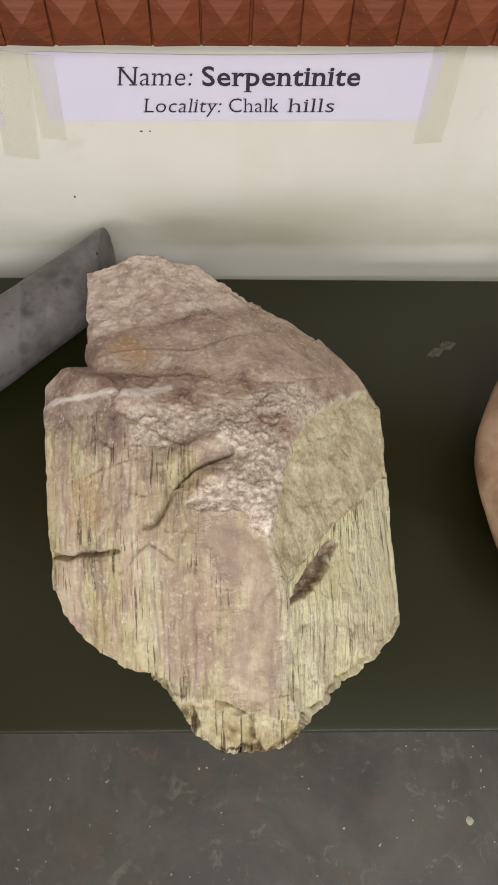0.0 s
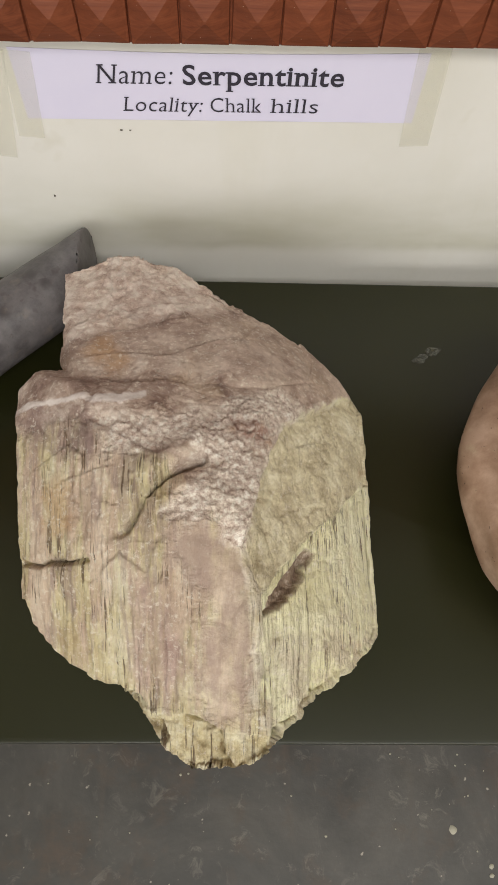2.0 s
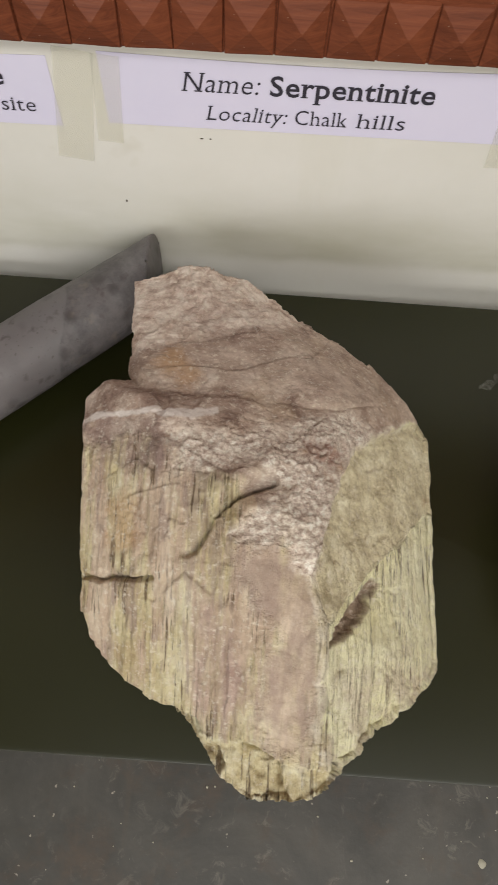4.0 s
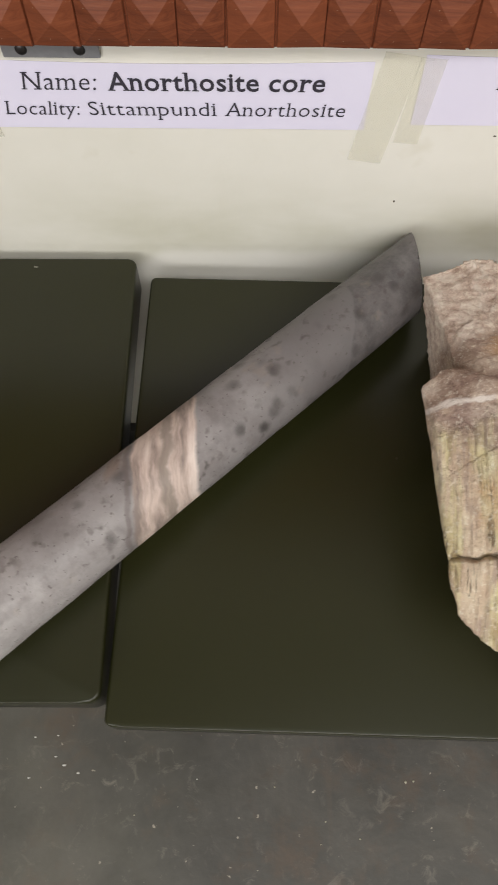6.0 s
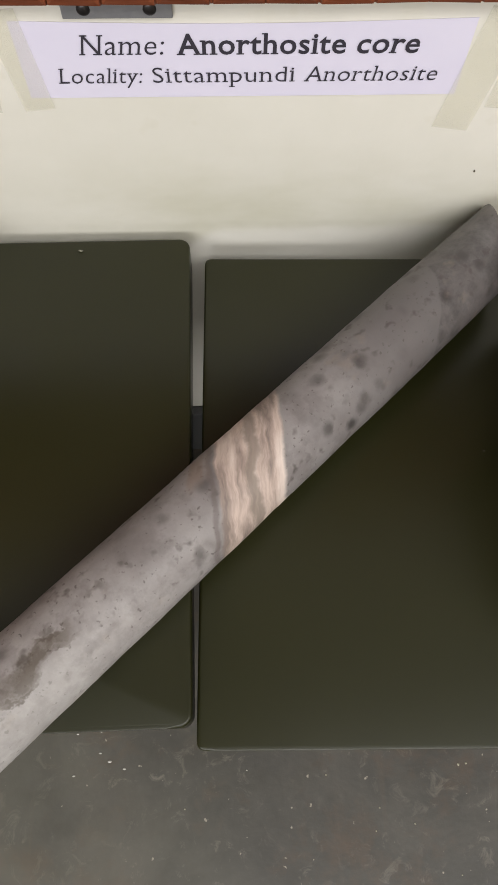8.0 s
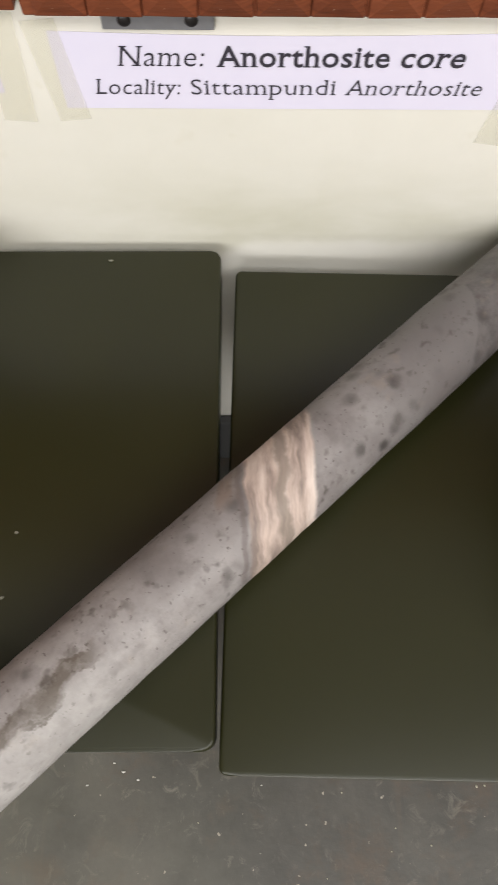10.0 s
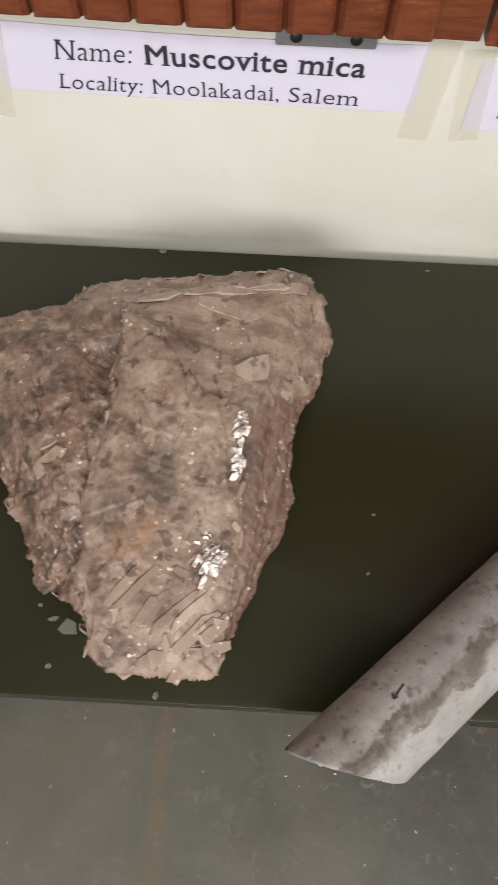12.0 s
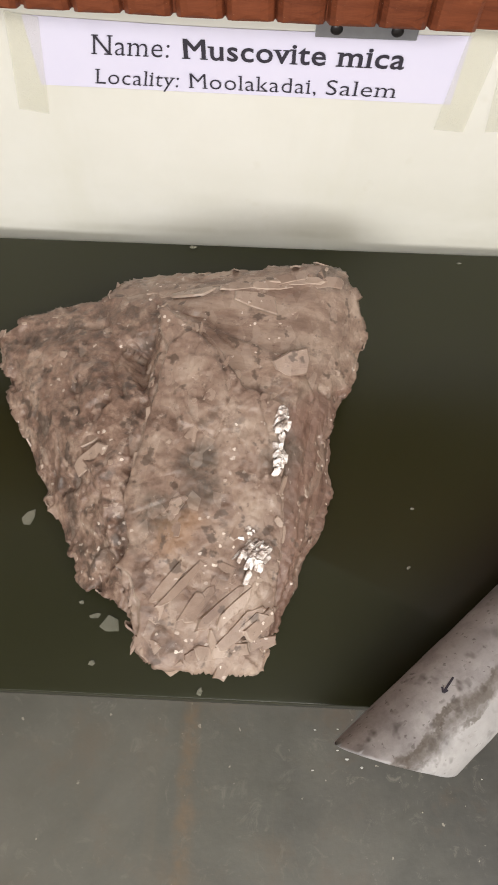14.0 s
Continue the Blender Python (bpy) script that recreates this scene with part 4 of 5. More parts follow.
    smooth = polygon(q, ((-.098, .092), (-.070, .115), (-.007, .127), (.040, .126), (.09, .095), (.10, .074), (.050, .071), (.020, .080), (-.043, .090)))
    front = np.interp(u, (-.12, -.072, -.030, -.002, .023, .05), (.050, .054, .037, .024, .012, .012)) - v
    crescent = polyline(w, ((-.005, .038), (-.016, .034), (-.024, .030), (-.033, .023), (-.039, .015), (-.042, .006), (-.047, -.004), (-.054, -.007)))
    lip = polyline(w, ((-.011, .046), (-.024, .038), (-.035, .030), (-.043, .019)))
    vein = polyline(q, ((-.125, .058), (-.110, .065), (-.091, .067), (-.073, .070), (-.068, .067), (-.053, .067), (-.041, .070)))
    carry(me, facet=facet, olive=olive, panel=panel, crystal=crystal, pocket=pocket, foot=foot, knob=knob, smooth=smooth, front=front, vein=vein,
          purple=polygon(q, ((-.040, -.030), (-.021, -.045), (-.014, -.072), (-.022, -.091), (-.045, -.089), (-.047, -.058))),
          sore=polygon(q, ((.010, .055), (.025, .058), (.038, .052), (.028, .042), (.014, .045))),
          shoulder=polygon(q, ((-.118, .056), (-.106, .063), (-.067, .065), (-.060, .047), (-.066, .035), (-.109, .038))),
          rust=0.009 - np.minimum(polyline(q, ((-.089, .014), (-.087, .000))), polyline(q, ((-.068, .103), (-.060, .097)))),
          facetfoot=-0.062 - v)
    ins = lambda f, wide=0.0015: step(f + 0.0014 * fbm(p, 90, 2, 75), -wide, wide)
    isfront, isfacet, isolive, ispanel, iscrystal, isfoot, isknob, issmooth = ins(front, 0.006), ins(facet), ins(olive), ins(panel, 0.004), ins(crystal, 0.003), ins(foot), ins(knob), ins(smooth, 0.004)
    up = n[:, 2] > 0.05
    rough = 1 - 0.35 * issmooth - 0.5 * ispanel * isfront
    d = 0.0009 * fbm(p, 30, 3, 3) + rough * 0.0009 * fbm(p, 95, 4, 11, 0.6)
    # broken facets: each chip lies on a plane of its own
    d += rough * (0.0015 * chips(p, 90, 0.12, 17) + 0.0010 * chips(p, 900, 0.6, 8) + 0.0006 * chips(p, 4000, 0.8, 9) * (1 - 0.7 * isfront))
    # fibres and the narrow gutters between them
    fibrous = isfront * (1 - 0.85 * ispanel) * (1 - iscrystal) * (1 - 0.85 * isfacet * isolive) * (1 - 0.4 * isfoot)
    d += fibrous * (0.0010 * fbm(p, (150, 11, 10), 3, 31) - 0.0014 * np.abs(fbm(p, (260, 18, 16), 2, 41)))
    gut = fbm(p, (190, 13, 12), 2, 54) * (0.6 + 0.6 * fbm(p, 26, 2, 55))
    d -= fibrous * 0.0026 * np.clip((gut - 0.38) / 0.16, 0, 1)
    # granular crystals, lumpy knob at the back, flat band between two ledges
    d += iscrystal * (0.0011 * fbm(p, 330, 2, 53, 0.7) - 0.0010) + isknob * (0.0022 * fbm(p, 55, 3, 51) + 0.0010 * fbm(p, 210, 2, 52) - 0.0010) + issmooth * 0.0012
    ledge = v - np.interp(u, (-.11, -.095, -.078, -.058, -.033, 0.0, .040), (.090, .092, .096, .099, .097, .107, .118))
    d += up * (0.0022 * step(-ledge + 0.0012 * fbm(p, 60, 3, 76), -0.001, 0.001) - 0.0022) * step(v, 0.055, 0.085) * step(-u, -0.03, 0.0)
    # sharp hairline breaks
    for k, (sc, wide, deep) in enumerate(((15, .030, .0008), (34, .05, .0006), (60, .06, .0005))):
        web = np.abs(fbm(p, sc, 3, 120 + k))
        d -= rough * deep * np.exp(-(web / wide) ** 2) * np.clip(0.5 + 1.6 * fbm(p, 20, 2, 130 + k), 0, 1)
    # crumbled foot with hollows, set back below the front
    d += isfoot * up * (0.0030 * fbm(p, 55, 3, 61) + 0.0016 * chips(p, 700, 0.7, 62) - 0.0018)
    d *= 1 - 0.6 * np.clip((np.abs(p[:, 0] + 0.004) - 0.070) / 0.03, 0, 1) * np.clip((p[:, 1] + 0.13) / 0.03, 0, 1)
    d += step(-v, 0.03, 0.05) * step(np.abs(u), 0.055, 0.09) * 0.0013 * chips(p, 800, 0.6, 63)
    # cracks, the hollow at the foot, the sunken pocket
    for pts, wide, deep in ((((-.118, -.027), (-.104, -.026), (-.095, -.0235), (-.087, -.023), (-.070, -.021)), .0011, .0075),
                            (((-.018, -.103), (-.010, -.104), (-.002, -.107)), .0010, .006), (((-.031, -.110), (-.027, -.116)), .0028, .008), (((.002, -.110), (.003, -.118)), .0016, .005),
                            (((.010, .060), (.016, .052), (.030, .047)), .0009, .003)):
        d -= deep * np.exp(-(polyline(w, pts) / wide) ** 2) * up
    d -= up * step(pocket, -0.0008, 0.0016) * (0.0065 + 0.0022 * fbm(p, 130, 3, 64))
    # the crescent: a raised smooth lip over a deep sharp crevice
    d += up * (0.0042 * np.exp(-(lip / 0.0065) ** 2) - 0.0105 * np.exp(-(crescent / 0.0015) ** 2) * np.clip((u + 0.062) / 0.02, 0.2, 1))
    below = polygon(w, ((-.005, .038), (-.016, .034), (-.024, .030), (-.033, .023), (-.039, .015), (-.042, .006), (-.047, -.004), (-.030, -.022), (.020, .012), (.012, .034)))
    d -= up * 0.0070 * step(below, 0.0, 0.0009) * np.exp(-np.maximum(below, 0) / 0.011) * step(crescent, 0.013, 0.004) * np.clip((u + 0.045) / 0.012, 0, 1)
    # the panel stands a hair proud, the facet lies a step below its ridge
    d += up * isfront * 0.0007 * ispanel
    d += up * (1 - issmooth) * (-0.0042 * step(facet + 0.0012 * fbm(p, 75, 3, 77), -0.0006, 0.0022) * np.clip((0.060 - facet) / 0.05, 0, 1) + 0.0014 * np.exp(-((facet + 0.003) / 0.0035) ** 2))
    d -= up * 0.0016 * isfacet * step(-olive, -0.0008, 0.0012) * step(v, -0.08, -0.03)
    p = p + n * d[:, None]
    return rock("serpentinite_block", me, p, base, SERP, "mauve and yellow-green fibrous serpentinite block lying on a green plinth")


serpentinite()


# ---- drill core ----
def drill_core():
    root = tagged(new("drill_core"), "grey speckled rock core with pink band lying across two plinths", "rock core")
    u = Vector((0.726, 0.688, -0.033)).normalized()
    foot = Vector((0.0801, -0.0868, 0.4725 - 0.033 * 0.237))
    rot = Matrix((u, Vector((0, 0, 1)).cross(u).normalized(), u.cross(Vector((0, 0, 1)).cross(u).normalized()))).transposed()
    root.matrix_world = Matrix.Translation(foot) @ rot.to_4x4()
    back = root.matrix_world.inverted()
    bm = bmesh.new()
    segs, rings, r = 72, 150, 0.0285
    loops = []
    for j in range(rings + 1):
        s = -0.56 + 0.70 * j / rings
        rs = r * (1 - 0.055 * min(max((s + 0.04) / 0.14, 0), 1))
        loops.append([bm.verts.new((s, rs * math.cos(2 * math.pi * i / segs), rs * math.sin(2 * math.pi * i / segs))) for i in range(segs)])
    for a, b in zip(loops, loops[1:]):
        for i in range(segs):
            bm.faces.new((a[i], a[(i + 1) % segs], b[(i + 1) % segs], b[i]))
    # the slanting broken ends
    for co, no in (((0.1325, 0, 0.46), (1, 0.06, 0.12)), ((-0.210, -0.400, 0.48), (-0.20, -1, -0.16))):
        lo, ln = back @ Vector(co), back.to_3x3() @ Vector(no)
        res = bmesh.ops.bisect_plane(bm, geom=bm.verts[:] + bm.edges[:] + bm.faces[:], plane_co=lo, plane_no=ln, clear_outer=True)
        rim = [e for e in res["geom_cut"] if isinstance(e, bmesh.types.BMEdge)]
        filled = bmesh.ops.edgeloop_fill(bm, edges=rim)["faces"]
        cut = bmesh.ops.poke(bm, faces=filled)
        bmesh.ops.bevel(bm, geom=rim, offset=0.0016, segments=2, profile=0.5, affect="EDGES")
    bmesh.ops.recalc_face_normals(bm, faces=bm.faces[:])
    bm.normal_update()
    for v in bm.verts:
        v.co += v.normal * (noise.noise(v.co * 45) * 0.0004 + noise.noise(v.co * 160) * 0.0002)
    part("core_body", bm, CORE, root, "", True)
    # a small hand-drawn arrow on the stone
    def on_core(s, y, lift=0.0003):
        rr = r + lift
        return (s, y, math.sqrt(rr * rr - y * y))
    ink = bmesh.new()
    for (s0, y0), (s1, y1), w in (((-0.3950, 0.0112), (-0.4055, 0.0093), 0.0006), ((-0.4055, 0.0093), (-0.4034, 0.0117), 0.0006), ((-0.4055, 0.0093), (-0.4026, 0.0086), 0.0006)):
        d = Vector((s1 - s0, y1 - y0, 0)).normalized()
        nrm = Vector((-d.y, d.x, 0)) * w
        quad = [ink.verts.new(on_core(s0 + nrm.x, y0 + nrm.y)), ink.verts.new(on_core(s1 + nrm.x, y1 + nrm.y)), ink.verts.new(on_core(s1 - nrm.x, y1 - nrm.y)), ink.verts.new(on_core(s0 - nrm.x, y0 - nrm.y))]
        ink.faces.new(quad)
    part("arrow_mark", ink, INK, root, "small black arrow drawn on the core")


drill_core()


# ---- muscovite mica ----
def mica():
    base = Vector((-0.37, -0.21, PL))
    main = [(-.40, -.10, PL), (-.29, -.09, PL), (-.285, -.24, PL), (-.32, -.33, PL), (-.365, -.335, PL), (-.42, -.28, PL), (-.43, -.15, PL),
            (-.396, -.125, .516), (-.350, -.169, .513), (-.306, -.155, .508), (-.406, -.236, .506), (-.403, -.310, .498), (-.309, -.196, .500), (-.396, -.339, .488), (-.378, -.352, .487),
            (-.318, -.347, .466), (-.345, -.349, .473), (-.333, -.293, .491), (-.281, -.231, .455), (-.294, -.265, .455), (-.308, -.307, .460), (-.30, -.27, .478), (-.287, -.18, .481), (-.28, -.173, .462)]
    back = [(-.43, -.105, PL), (-.39, -.085, PL), (-.27, -.085, PL), (-.27, -.13, PL), (-.32, -.2, PL), (-.43, -.14, .498), (-.448, -.098, .484), (-.430, -.079, .481), (-.403, -.075, .481), (-.343, -.076, .488), (-.322, -.079, .494),
            (-.292, -.070, .498), (-.274, -.070, .491), (-.257, -.101, .468), (-.266, -.14, .464), (-.285, -.2, .478), (-.31, -.15, .506), (-.39, -.12, .510)]
    lobe = [(-.49, -.13, PL), (-.47, -.2, PL), (-.43, -.28, PL), (-.4, -.1, PL), (-.4, -.3, PL), (-.505, -.118, .484), (-.520, -.130, .478), (-.506, -.175, .468), (-.489, -.197, .465), (-.485, -.212, .463),
            (-.465, -.110, .485), (-.448, -.099, .484), (-.453, -.268, .465), (-.439, -.296, .465), (-.420, -.304, .472), (-.402, -.322, .485), (-.427, -.244, .510), (-.44, -.17, .506), (-.40, -.2, .510)]
    me = fused([[Vector(p) - base for p in h] for h in (main, back, lobe)], 0.0010)
    p, n = points_of(me)
    q = slope_plane(p)
    u, v = q[:, 0], q[:, 1]
    w = q + 0.0022 * np.stack([fbm(p, 60, 3, 81), fbm(p, 60, 3, 82), 0 * u], 1)
    book = polygon(w, ((-.030, .112), (-.005, .094), (.015, .079), (.028, .057), (.057, .047), (.057, .004), (.058, -.034), (.055, -.082), (.048, -.14), (-.02, -.14), (-.026, -.077), (-.036, -.056), (-.033, -.043), (-.037, -.018), (-.031, .029), (-.026, .054), (-.020, .078)))
    upper = polygon(q, ((-.029, .119), (.025, .160), (.120, .165), (.125, .100), (.100, .060), (.057, .050), (.028, .059), (.011, .083)))
    side_lobe = polygon(q, ((-.17, .13), (-.065, .125), (-.027, .114), (-.020, .074), (-.031, .029), (-.036, -.050), (-.028, -.090), (-.12, -.09)))
    flank = polygon(q, ((.059, .044), (.076, .060), (.14, .060), (.12, -.05), (.07, -.16), (.050, -.13), (.056, -.083), (.059, -.034)))
    stains = (((.007, .010), (.003, .003)), ((-.020, -.026), (-.011, -.024)), ((.004, -.011), (.010, -.008)), ((.058, .018), (.054, .008)), ((.085, .140), (.089, .140)))
    carry(me, upper=upper, lobe=side_lobe, flank=flank, rim=book + 0.0004, stain=np.min([polyline(q, st) for st in stains], axis=0), ochre=polyline(q, ((-.008, -.040), (.001, -.030))))
    isbook, isupper, islobe, isflank = step(book, -0.0006, 0.0010), step(upper, -.002, .002), step(side_lobe, -.003, .003), step(flank, -.002, .002)
    calm = 1 - 0.55 * isupper
    d = 0.0004 * fbm(p, 24, 2, 5) + calm * (0.0004 * fbm(p, 85, 3, 15, 0.6) + 0.0004 * fbm(p, 260, 2, 16))
    lean = np.array(Euler((0.35, 0.2, 0.5)).to_matrix())
    tilted = (p @ lean) * np.array((1.0, 0.5, 1.2))
    d += calm * (0.0007 * chips(tilted, 90, 0.2, 21) + 0.0006 * chips(tilted, 700, 0.7, 22) + 0.0005 * chips(tilted, 5000, 0.8, 23))
    # sheets of the upper part step down along slanting lines
    layer = (u * 0.5 - v * 0.86) * 75 + 0.9 * fbm(p, 22, 2, 33)
    d += isupper * 0.0004 * (layer - np.floor(layer))
    # pitted crust of the side lobe, flaking edges
    d += islobe * (0.0009 * fbm(p, 75, 4, 34, 0.65) + 0.0010 * chips(p, 900, 0.6, 24) - 0.0026 * np.clip((fbm(p, 62, 2, 36) - 0.35) / 0.25, 0, 1))
    side = np.clip(1 - np.abs(n[:, 2]) * 1.6, 0, 1)
    d += side * 0.0026 * chips(p, 1500, 0.8, 26)
    d += side * (0.0016 + 0.0024 * fbm(p, 55, 4, 35, 0.6) - 0.0018 * (1 - 0.6 * islobe) * np.abs(fbm(p, (30, 30, 260), 2, 45)))
    d += 0.0022 * np.clip((p[:, 1] - 0.08) / 0.04, 0, 1) + 0.0020 * np.clip((p[:, 0] - 0.06) / 0.03, 0, 1)
    d += isflank * (0.0014 * fbm(p, (60, 14, 60), 3, 37) - 0.0012 * np.abs(fbm(p, (120, 20, 120), 2, 38)))
    top = n[:, 2] > 0.1
    # clefts between sheets, a curved one within the book
    for pts, wide, deep in ((((-.008, .092), (.010, .079), (.018, .061), (.020, .042), (.014, .024)), .0010, .0014), (((-.008, .046), (.002, .030), (.0, .014)), .0010, .0014), (((.036, .060), (.044, .020), (.040, -.020)), .0010, .0008),
                            (((-.058, .075), (-.050, .050)), .0016, .003), (((-.090, .060), (-.078, .036)), .0020, .003), (((.080, .060), (.094, .048)), .0012, .002), (((-.024, .112), (.0, .104), (.022, .084)), .0016, .0026)):
        d -= deep * np.exp(-(polyline(w, pts) / wide) ** 2) * top
    arc = polygon(q, ((-.02, .080), (-.008, .092), (.010, .079), (.018, .061), (.020, .042), (.014, .024), (-.01, .03)))
    d += top * 0.0012 * step(arc, -0.0005, 0.0008)
    # the middle book of sheets stands a step above both flanks
    d += (0.0054 * isbook - 0.0014) * (n[:, 2] > 0.15)
    p = p + n * d[:, None]
    bare = n[:, 2] > 0.25
    rng = np.random.RandomState(107)
    seen = np.nonzero(bare)[0]

    def spot_at(a, b):
        i = seen[((q[seen, 0] - a) ** 2 + (q[seen, 1] - b) ** 2).argmin()]
        return p[i], n[i]

    # parallel slats of mica that fan out at the foot
    verts, faces = [], []
    for k in range(10):
        a0, b0 = -0.012 + 0.0060 * k + rng.uniform(-.003, .003), -0.074 - 0.0028 * k + rng.uniform(-.008, .006)
        c, nn = spot_at(a0 + 0.006, b0 + 0.006)
        plate(c + nn * rng.uniform(.0000, .0010), nn + rng.normal(0, 0.03, 3) + 0.04 * np.array((0.66, 0.75, 0)), np.array((0.66, 0.75, 0.0)) + rng.normal(0, 0.12, 3), rng.uniform(.010, .020), rng.uniform(.0024, .0046), rng.uniform(.0014, .0024), rng, verts, faces, 8)
    for k in range(6):
        c, nn = spot_at(0.008 + 0.008 * k, -0.106 + 0.001 * k)
        plate(c, nn + rng.normal(0, 0.10, 3), np.array((1.0, 0.1, 0.0)) + rng.normal(0, 0.1, 3), rng.uniform(.005, .010), rng.uniform(.003, .005), rng.uniform(.0010, .0016), rng, verts, faces, 9)
    slats = (verts, faces)
    # single sheets that stand out: a blunt boss, an angular flake and the thin one behind it, a chip at the foot
    verts, faces = [], []
    for (a, b), along, la, lb, th, tip in (((.062, .073), (1, 0.25, 0), .0135, .0085, .0028, (0, -.25, 0)), ((-.064, .008), (0.75, 0.65, 0), .0145, .0058, .0012, (.1, -.25, 0)), ((-.066, .019), (0.8, 0.5, 0), .0100, .0034, .0010, (0, .1, 0)),
                                           ((.019, -.098), (0.45, -0.9, 0), .0085, .0026, .0016, (.2, 0, 0)), ((.036, .118), (0.9, -0.2, 0), .016, .007, .0008, (0, 0, 0)), ((-.010, .122), (1, 0.3, 0), .016, .006, .0012, (0, .1, 0))):
        c, nn = spot_at(a, b)
        plate(c + nn * 0.0012, nn + np.array(tip), np.array(along, float), la, lb, th, rng, verts, faces, 7)
    for k in range(16):
        # layered edge along the back
        c, nn = spot_at(-0.060 + 0.0095 * k, 0.121 + 0.0012 * k + rng.uniform(-.004, .002))
        plate(c + nn * rng.uniform(-.0010, .0002), 0.6 * nn + np.array((0, 0.1, 0.5)) + rng.normal(0, 0.05, 3), np.array((1, 0.12, 0)) + rng.normal(0, 0.1, 3), rng.uniform(.010, .020), rng.uniform(.003, .006), rng.uniform(.0008, .0016), rng, verts, faces, 9)
    singles = (verts, faces)
    extra = (slats, singles,
             shards(p, n, 26, (.010, .024), (.006, .012), (.0005, .0010), (-0.45, -1, 0), 0.05, (-.0012, -.0002), 102, bare & (book > 0.004)),
             shards(p, n, 70, (.003, .009), (.002, .005), (.0006, .0010), None, 0.15, (-.0008, .0003), 104, bare),
             shards(p, n, 34, (.006, .014), (.002, .004), (.0006, .0012), (-0.1, -1, 0), 0.15, (-.0006, .0006), 106, bare & (np.abs(book) < 0.002)),
             shards(p, n, 80, (.008, .020), (.003, .007), (.0006, .0012), None, 0.08, (-.0010, -.0002), 105, (np.abs(n[:, 2]) < 0.5) & (p[:, 2] > 0.012)))
    patches = {"foot": spot_at(.039, -.047), "upper": spot_at(.0545, .034), "middle": spot_at(.0530, .014)}
    return rock("muscovite_block", me, p, base, MICA, "pinkish-brown flaky muscovite mica block with silvery glints on a green plinth", True, extra), patches


block, patches = mica()
# glints on the cleavage: pale shards added and tilted towards the window
m = Nodes("silvery_cleavage_glint", 0.34, 0.5)
m.set("Base Color", m.ramp(m.noise(170, 5, 0.7), (0.40, (0.30, 0.235, 0.20)), (0.50, (0.58, 0.51, 0.47)), (0.60, (0.80, 0.76, 0.73))))
m.bump(m.noise(300, 5, 0.7), 0.6, 0.0010)
SILVER = m.mat
for k, (where, count, wide, deep) in enumerate((("foot", 70, .0042, .0058), ("upper", 26, .0022, .0064), ("middle", 24, .0024, .0080))):
    rng = np.random.RandomState(200 + k)
    spots = patches[where][0] + rng.normal(0, 1, (count, 3)) * np.array((wide, deep, 0.0005)) + np.array((0, 0, 0.0012))
    facing = np.tile(np.array((0.10, -0.56, 0.82)), (count, 1))
    verts, faces = shards(spots, facing, count, (.004, .010), (.0022, .0050), (.0005, .0009), (-0.3, -1, 0), 0.24, (-.0006, .0008), 210 + k)
    bm = bmesh.new()
    vs = [bm.verts.new(v[:3]) for v in verts]
    for f in faces:
        bm.faces.new([vs[i] for i in f])
    part("cleavage_patch", bm, SILVER, block, "pale silvery shards added for a cleavage glint")


def flake(x, y, size, stretch, turn, seed, z=PL):
    rng = random.Random(seed)
    bm = bmesh.new()
    k = rng.randint(5, 7)
    ring = [bm.verts.new((size * rng.uniform(0.6, 1.1) * math.cos(2 * math.pi * i / k), size * stretch * rng.uniform(0.6, 1.1) * math.sin(2 * math.pi * i / k), 0)) for i in range(k)]
    f = bm.faces.new(ring)
    up = bmesh.ops.extrude_face_region(bm, geom=[f])["geom"]
    for v in up:
        if isinstance(v, bmesh.types.BMVert):
            v.co.z += 0.0006
    bmesh.ops.recalc_face_normals(bm, faces=bm.faces[:])
    ob = tagged(link("mica_flake", bm, FLAKE), "small thin greyish mica flake fallen on the green plinth", "mica flake", "mica flakes beside the block")
    ob.location, ob.rotation_euler = (x, y, z + 0.0004), (radians(1.5), 0, radians(turn))


for i, (x, y, s, st, turn) in enumerate(((-.485, -.253, .0075, .6, 60), (-.430, -.317, .0048, .45, 20), (-.419, -.322, .0085, .75, 35), (-.428, -.347, .0026, .9, 0), (-.358, -.3605, .0040, .6, 70), (-.440, -.309, .002, .8, 10),
                                         (-.391, -.0165, .0034, .6, 5), (-.175, -.021, .002, .5, 0), (-.220, -.232, .0021, .6, 0), (-.224, -.274, .0018, .6, 30), (-.512, -.305, .0018, .7, 30), (-.455, -.24, .0016, .7, 30))):
    flake(x, y, s, st, turn, i)


# ---- tan cobble beside the serpentinite ----
def cobble():
    bm = bmesh.new()
    bmesh.ops.create_icosphere(bm, subdivisions=5, radius=1)
    for v in bm.verts:
        c = v.co.copy()
        v.co = Vector((c.x * 0.088, c.y * 0.118, max(c.z * 0.052, -0.046) + 0.046))
        v.co += c * (noise.noise(c * 1.3) * 0.006 + noise.noise(c * 3.2) * 0.0030 + noise.noise(c * 9) * 0.0006)
        v.co.z = max(v.co.z, 0.0004)
    ob = tagged(link("cobble", bm, PEBBLE, None, "", True), "smooth rounded tan stone lying on the green plinth", "rock")
    ob.location = (0.487, -0.232, PR)


cobble()


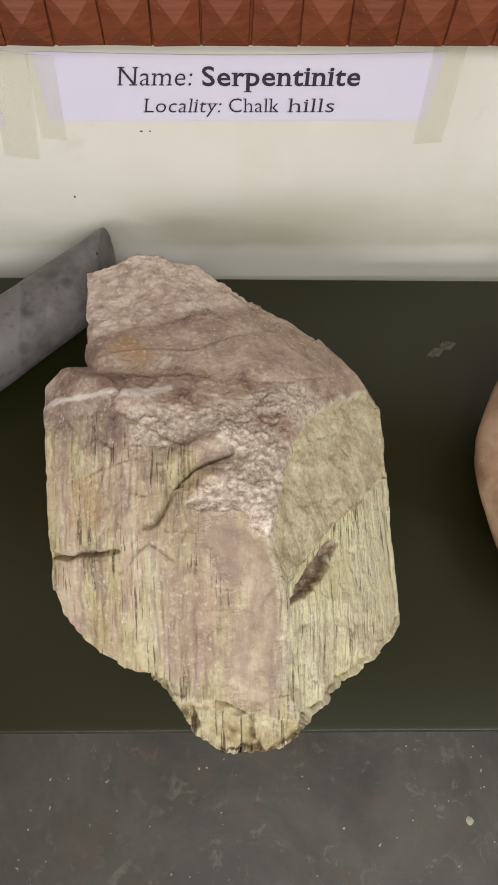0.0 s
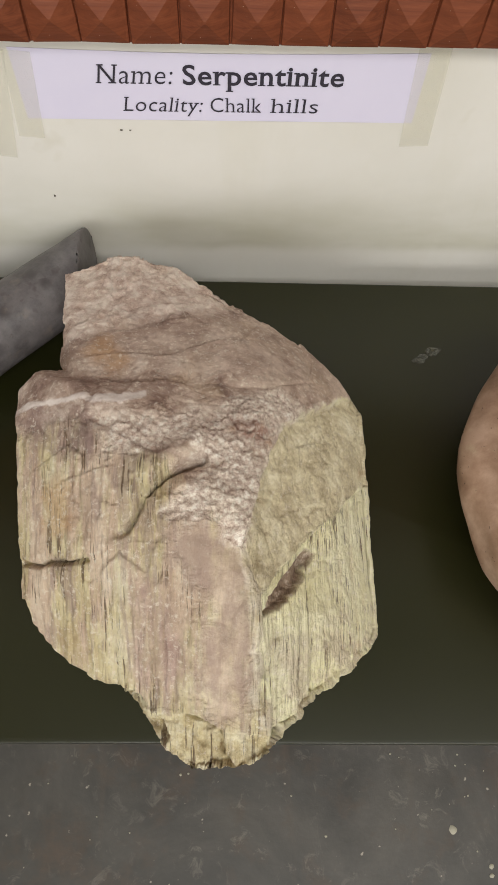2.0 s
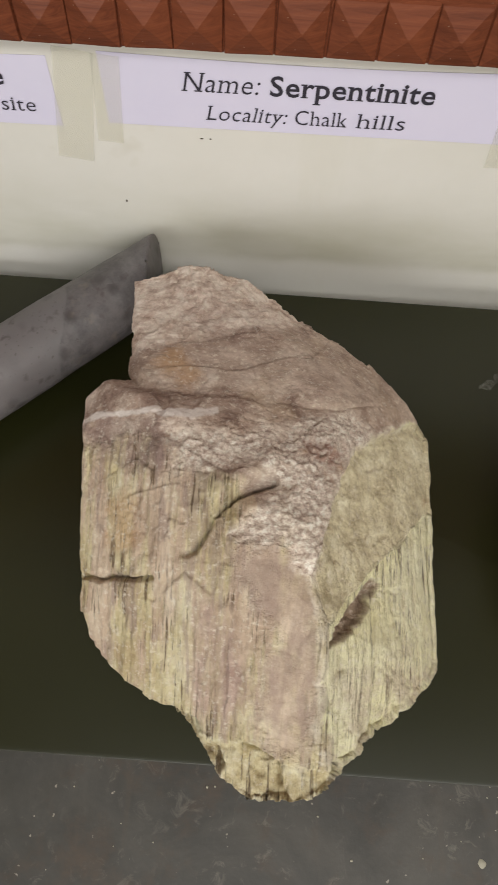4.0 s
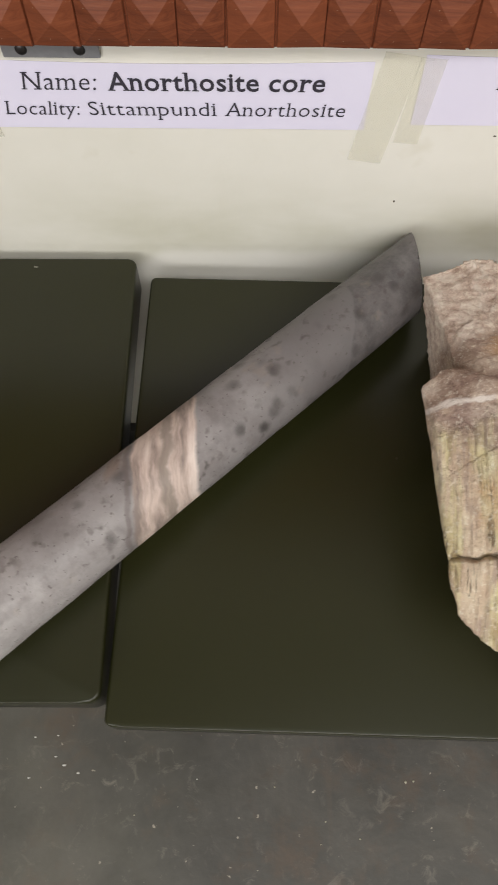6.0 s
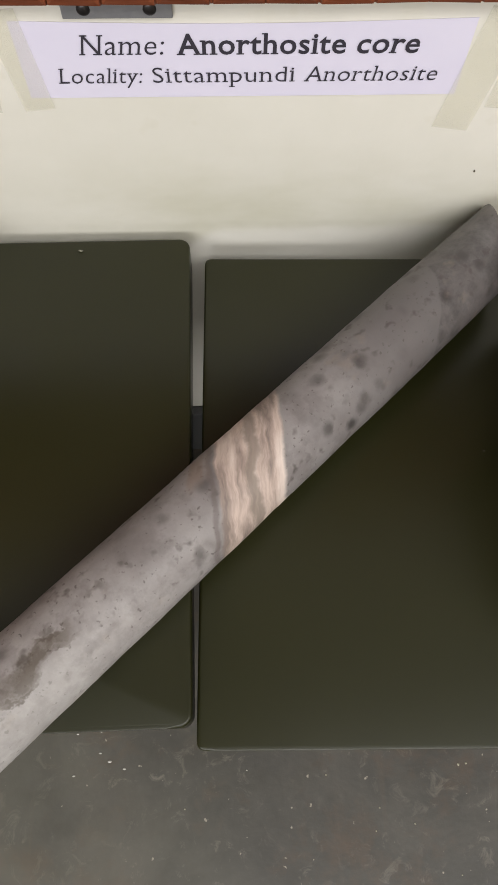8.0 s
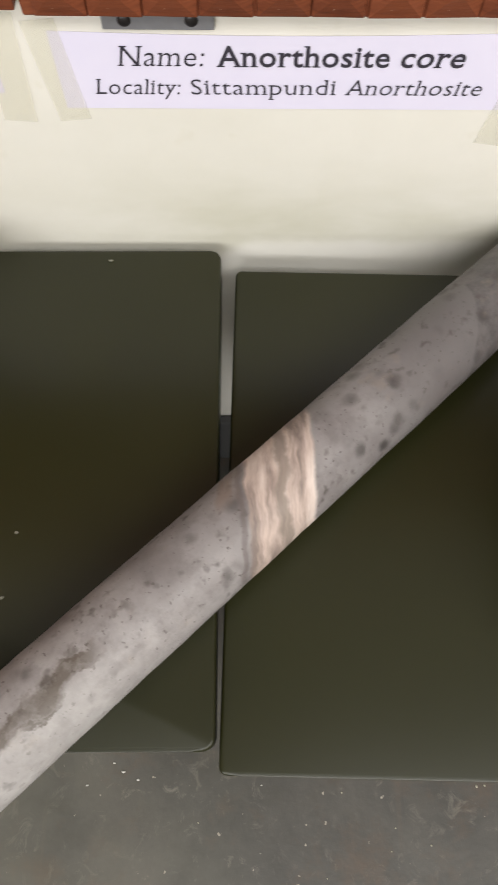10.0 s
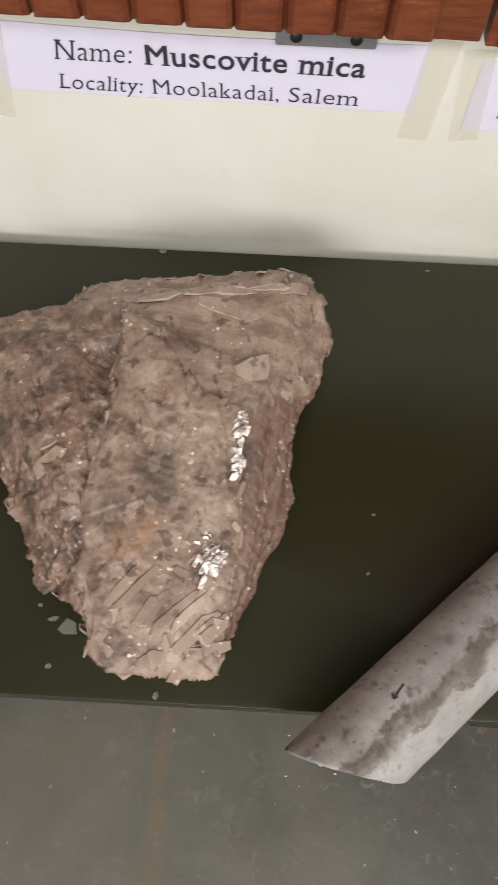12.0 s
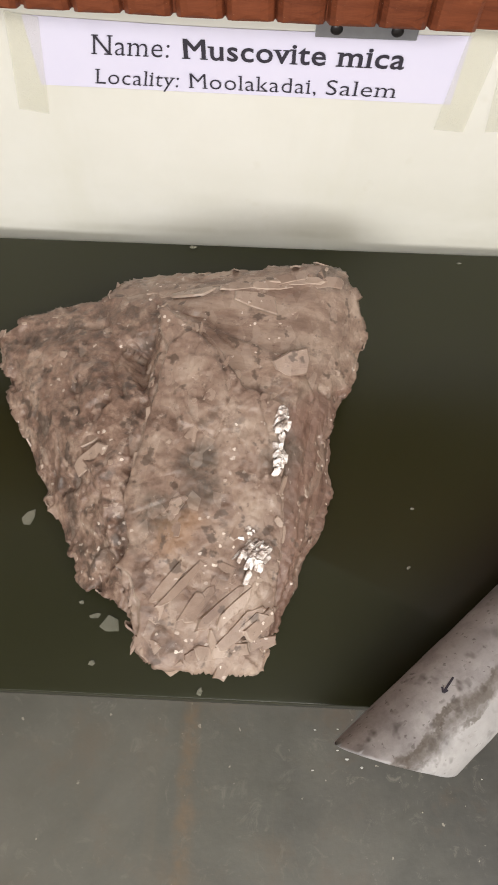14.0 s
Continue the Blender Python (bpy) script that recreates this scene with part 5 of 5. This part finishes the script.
# ---- pale scuff on the enamel, and crumbs ----
def scuff(x, y, size, turn, seed):
    rng = random.Random(seed)
    bm = bmesh.new()
    ring = [bm.verts.new((size * rng.uniform(0.45, 1.0) * math.cos(2 * math.pi * i / 9), 0.6 * size * rng.uniform(0.5, 1.0) * math.sin(2 * math.pi * i / 9), 0.0)) for i in range(9)]
    f = bm.faces.new(ring)
    up = bmesh.ops.extrude_face_region(bm, geom=[f])["geom"]
    for v in up:
        if isinstance(v, bmesh.types.BMVert):
            v.co.z += 0.0003
    bmesh.ops.recalc_face_normals(bm, faces=bm.faces[:])
    ob = tagged(link("paint_scuff", bm, SCUFF), "faint grey scuff on the dark green enamel", "scuff")
    ob.location, ob.rotation_euler = (x, y, PR + 0.0002), (0, 0, radians(turn))


m = Nodes("grey_scuff", 0.6)
m.set("Base Color", (0.16, 0.16, 0.13, 1))
m.set("Alpha", m.ramp(m.noise(260, 5, 0.7), (0.35, 0.0), (0.65, 0.5)))
SCUFF = m.mat
scuff(0.396, -0.101, 0.0085, 20, 5)
scuff(0.406, -0.094, 0.0090, 15, 6)
scuff(0.114, -0.186, 0.0016, 0, 7)


# ---- paint spots on the floor, specks on the wall ----
DRIP = simple("dried_cream_paint", (0.46, 0.43, 0.33), 0.7, 0.0, 400)
CRUMB = simple("pale_stone_crumb", (0.62, 0.60, 0.56), 0.6, 0.0, 400)
DIRT = simple("brown_dirt", (0.10, 0.08, 0.055), 0.8, 0.0, 400)


def spot(name, place, size, stretch, material, label, category, seed, upright=False):
    rng = random.Random(seed)
    bm = bmesh.new()
    rim, n = [], 12
    for k in range(n):
        a, r = 2 * math.pi * k / n, size * rng.uniform(0.8, 1.1)
        rim.append((r * math.cos(a), r * stretch * math.sin(a)))
    low = [bm.verts.new((a, b, 0)) for a, b in rim]
    high = [bm.verts.new((a * 0.85, b * 0.85, 0.0005)) for a, b in rim]
    bm.faces.new(high)
    for k in range(n):
        bm.faces.new((low[k], low[(k + 1) % n], high[(k + 1) % n], high[k]))
    ob = tagged(link(name, bm, material, None, "", True), label, category, category + ("s on the wall" if upright else "s on the floor"))
    ob.location = place
    if upright:
        ob.rotation_euler = (radians(90), 0, 0)


for k, (x, y, size, stretch) in enumerate(((0.500, -0.467, 0.0048, 1.1), (0.539, -0.504, 0.0030, 1.0), (0.538, -0.513, 0.0030, 0.8), (0.188, -0.405, 0.0016, 1.0), (0.354, -0.471, 0.0018, 0.8), (0.316, -0.429, 0.0015, 0.7))):
    spot("paint_spot", (x, y, 0.0002), size, stretch, DRIP, "small dried cream paint spot on the stone floor", "paint spot", 300 + k)
for k, (x, y) in enumerate(((0.435, -0.386), (0.445, -0.390), (0.515, -0.388), (0.523, -0.399), (0.544, -0.406), (0.511, -0.400), (0.522, -0.432), (0.518, -0.433), (0.478, -0.446), (0.434, -0.465), (0.525, -0.489),
                            (0.036, -0.412), (0.094, -0.447), (0.088, -0.470), (0.017, -0.496), (0.197, -0.404), (-0.124, -0.443), (0.132, -0.464), (0.178, -0.515))):
    spot("paint_spot", (x, y, 0.0002), random.Random(k).uniform(0.0007, 0.0014), 0.9, DRIP, "tiny dried cream paint spot on the stone floor", "paint spot", 330 + k)
for k, (x, y, size) in enumerate(((-0.248, -0.362, .0016), (-0.221, -0.360, .0014), (-0.221, -0.383, .0017), (-0.210, -0.392, .0024), (-0.193, -0.400, .0020), (-0.250, -0.406, .0018), (-0.054, -0.405, .0012))):
    spot("stone_crumb", (x, y, 0.0002), size, 0.6, CRUMB, "pale broken stone crumb on the floor below the core", "stone crumb", 360 + k)
for k, (x, z, size, stretch) in enumerate(((0.113, 0.502, 0.0007, 1.6), (0.171, 0.565, 0.0012, 0.35), (0.177, 0.565, 0.0008, 0.4))):
    spot("dirt_speck", (x, -0.0002, z), size, stretch, DIRT, "tiny brown dirt speck on the cream wall", "speck", 310 + k, True)
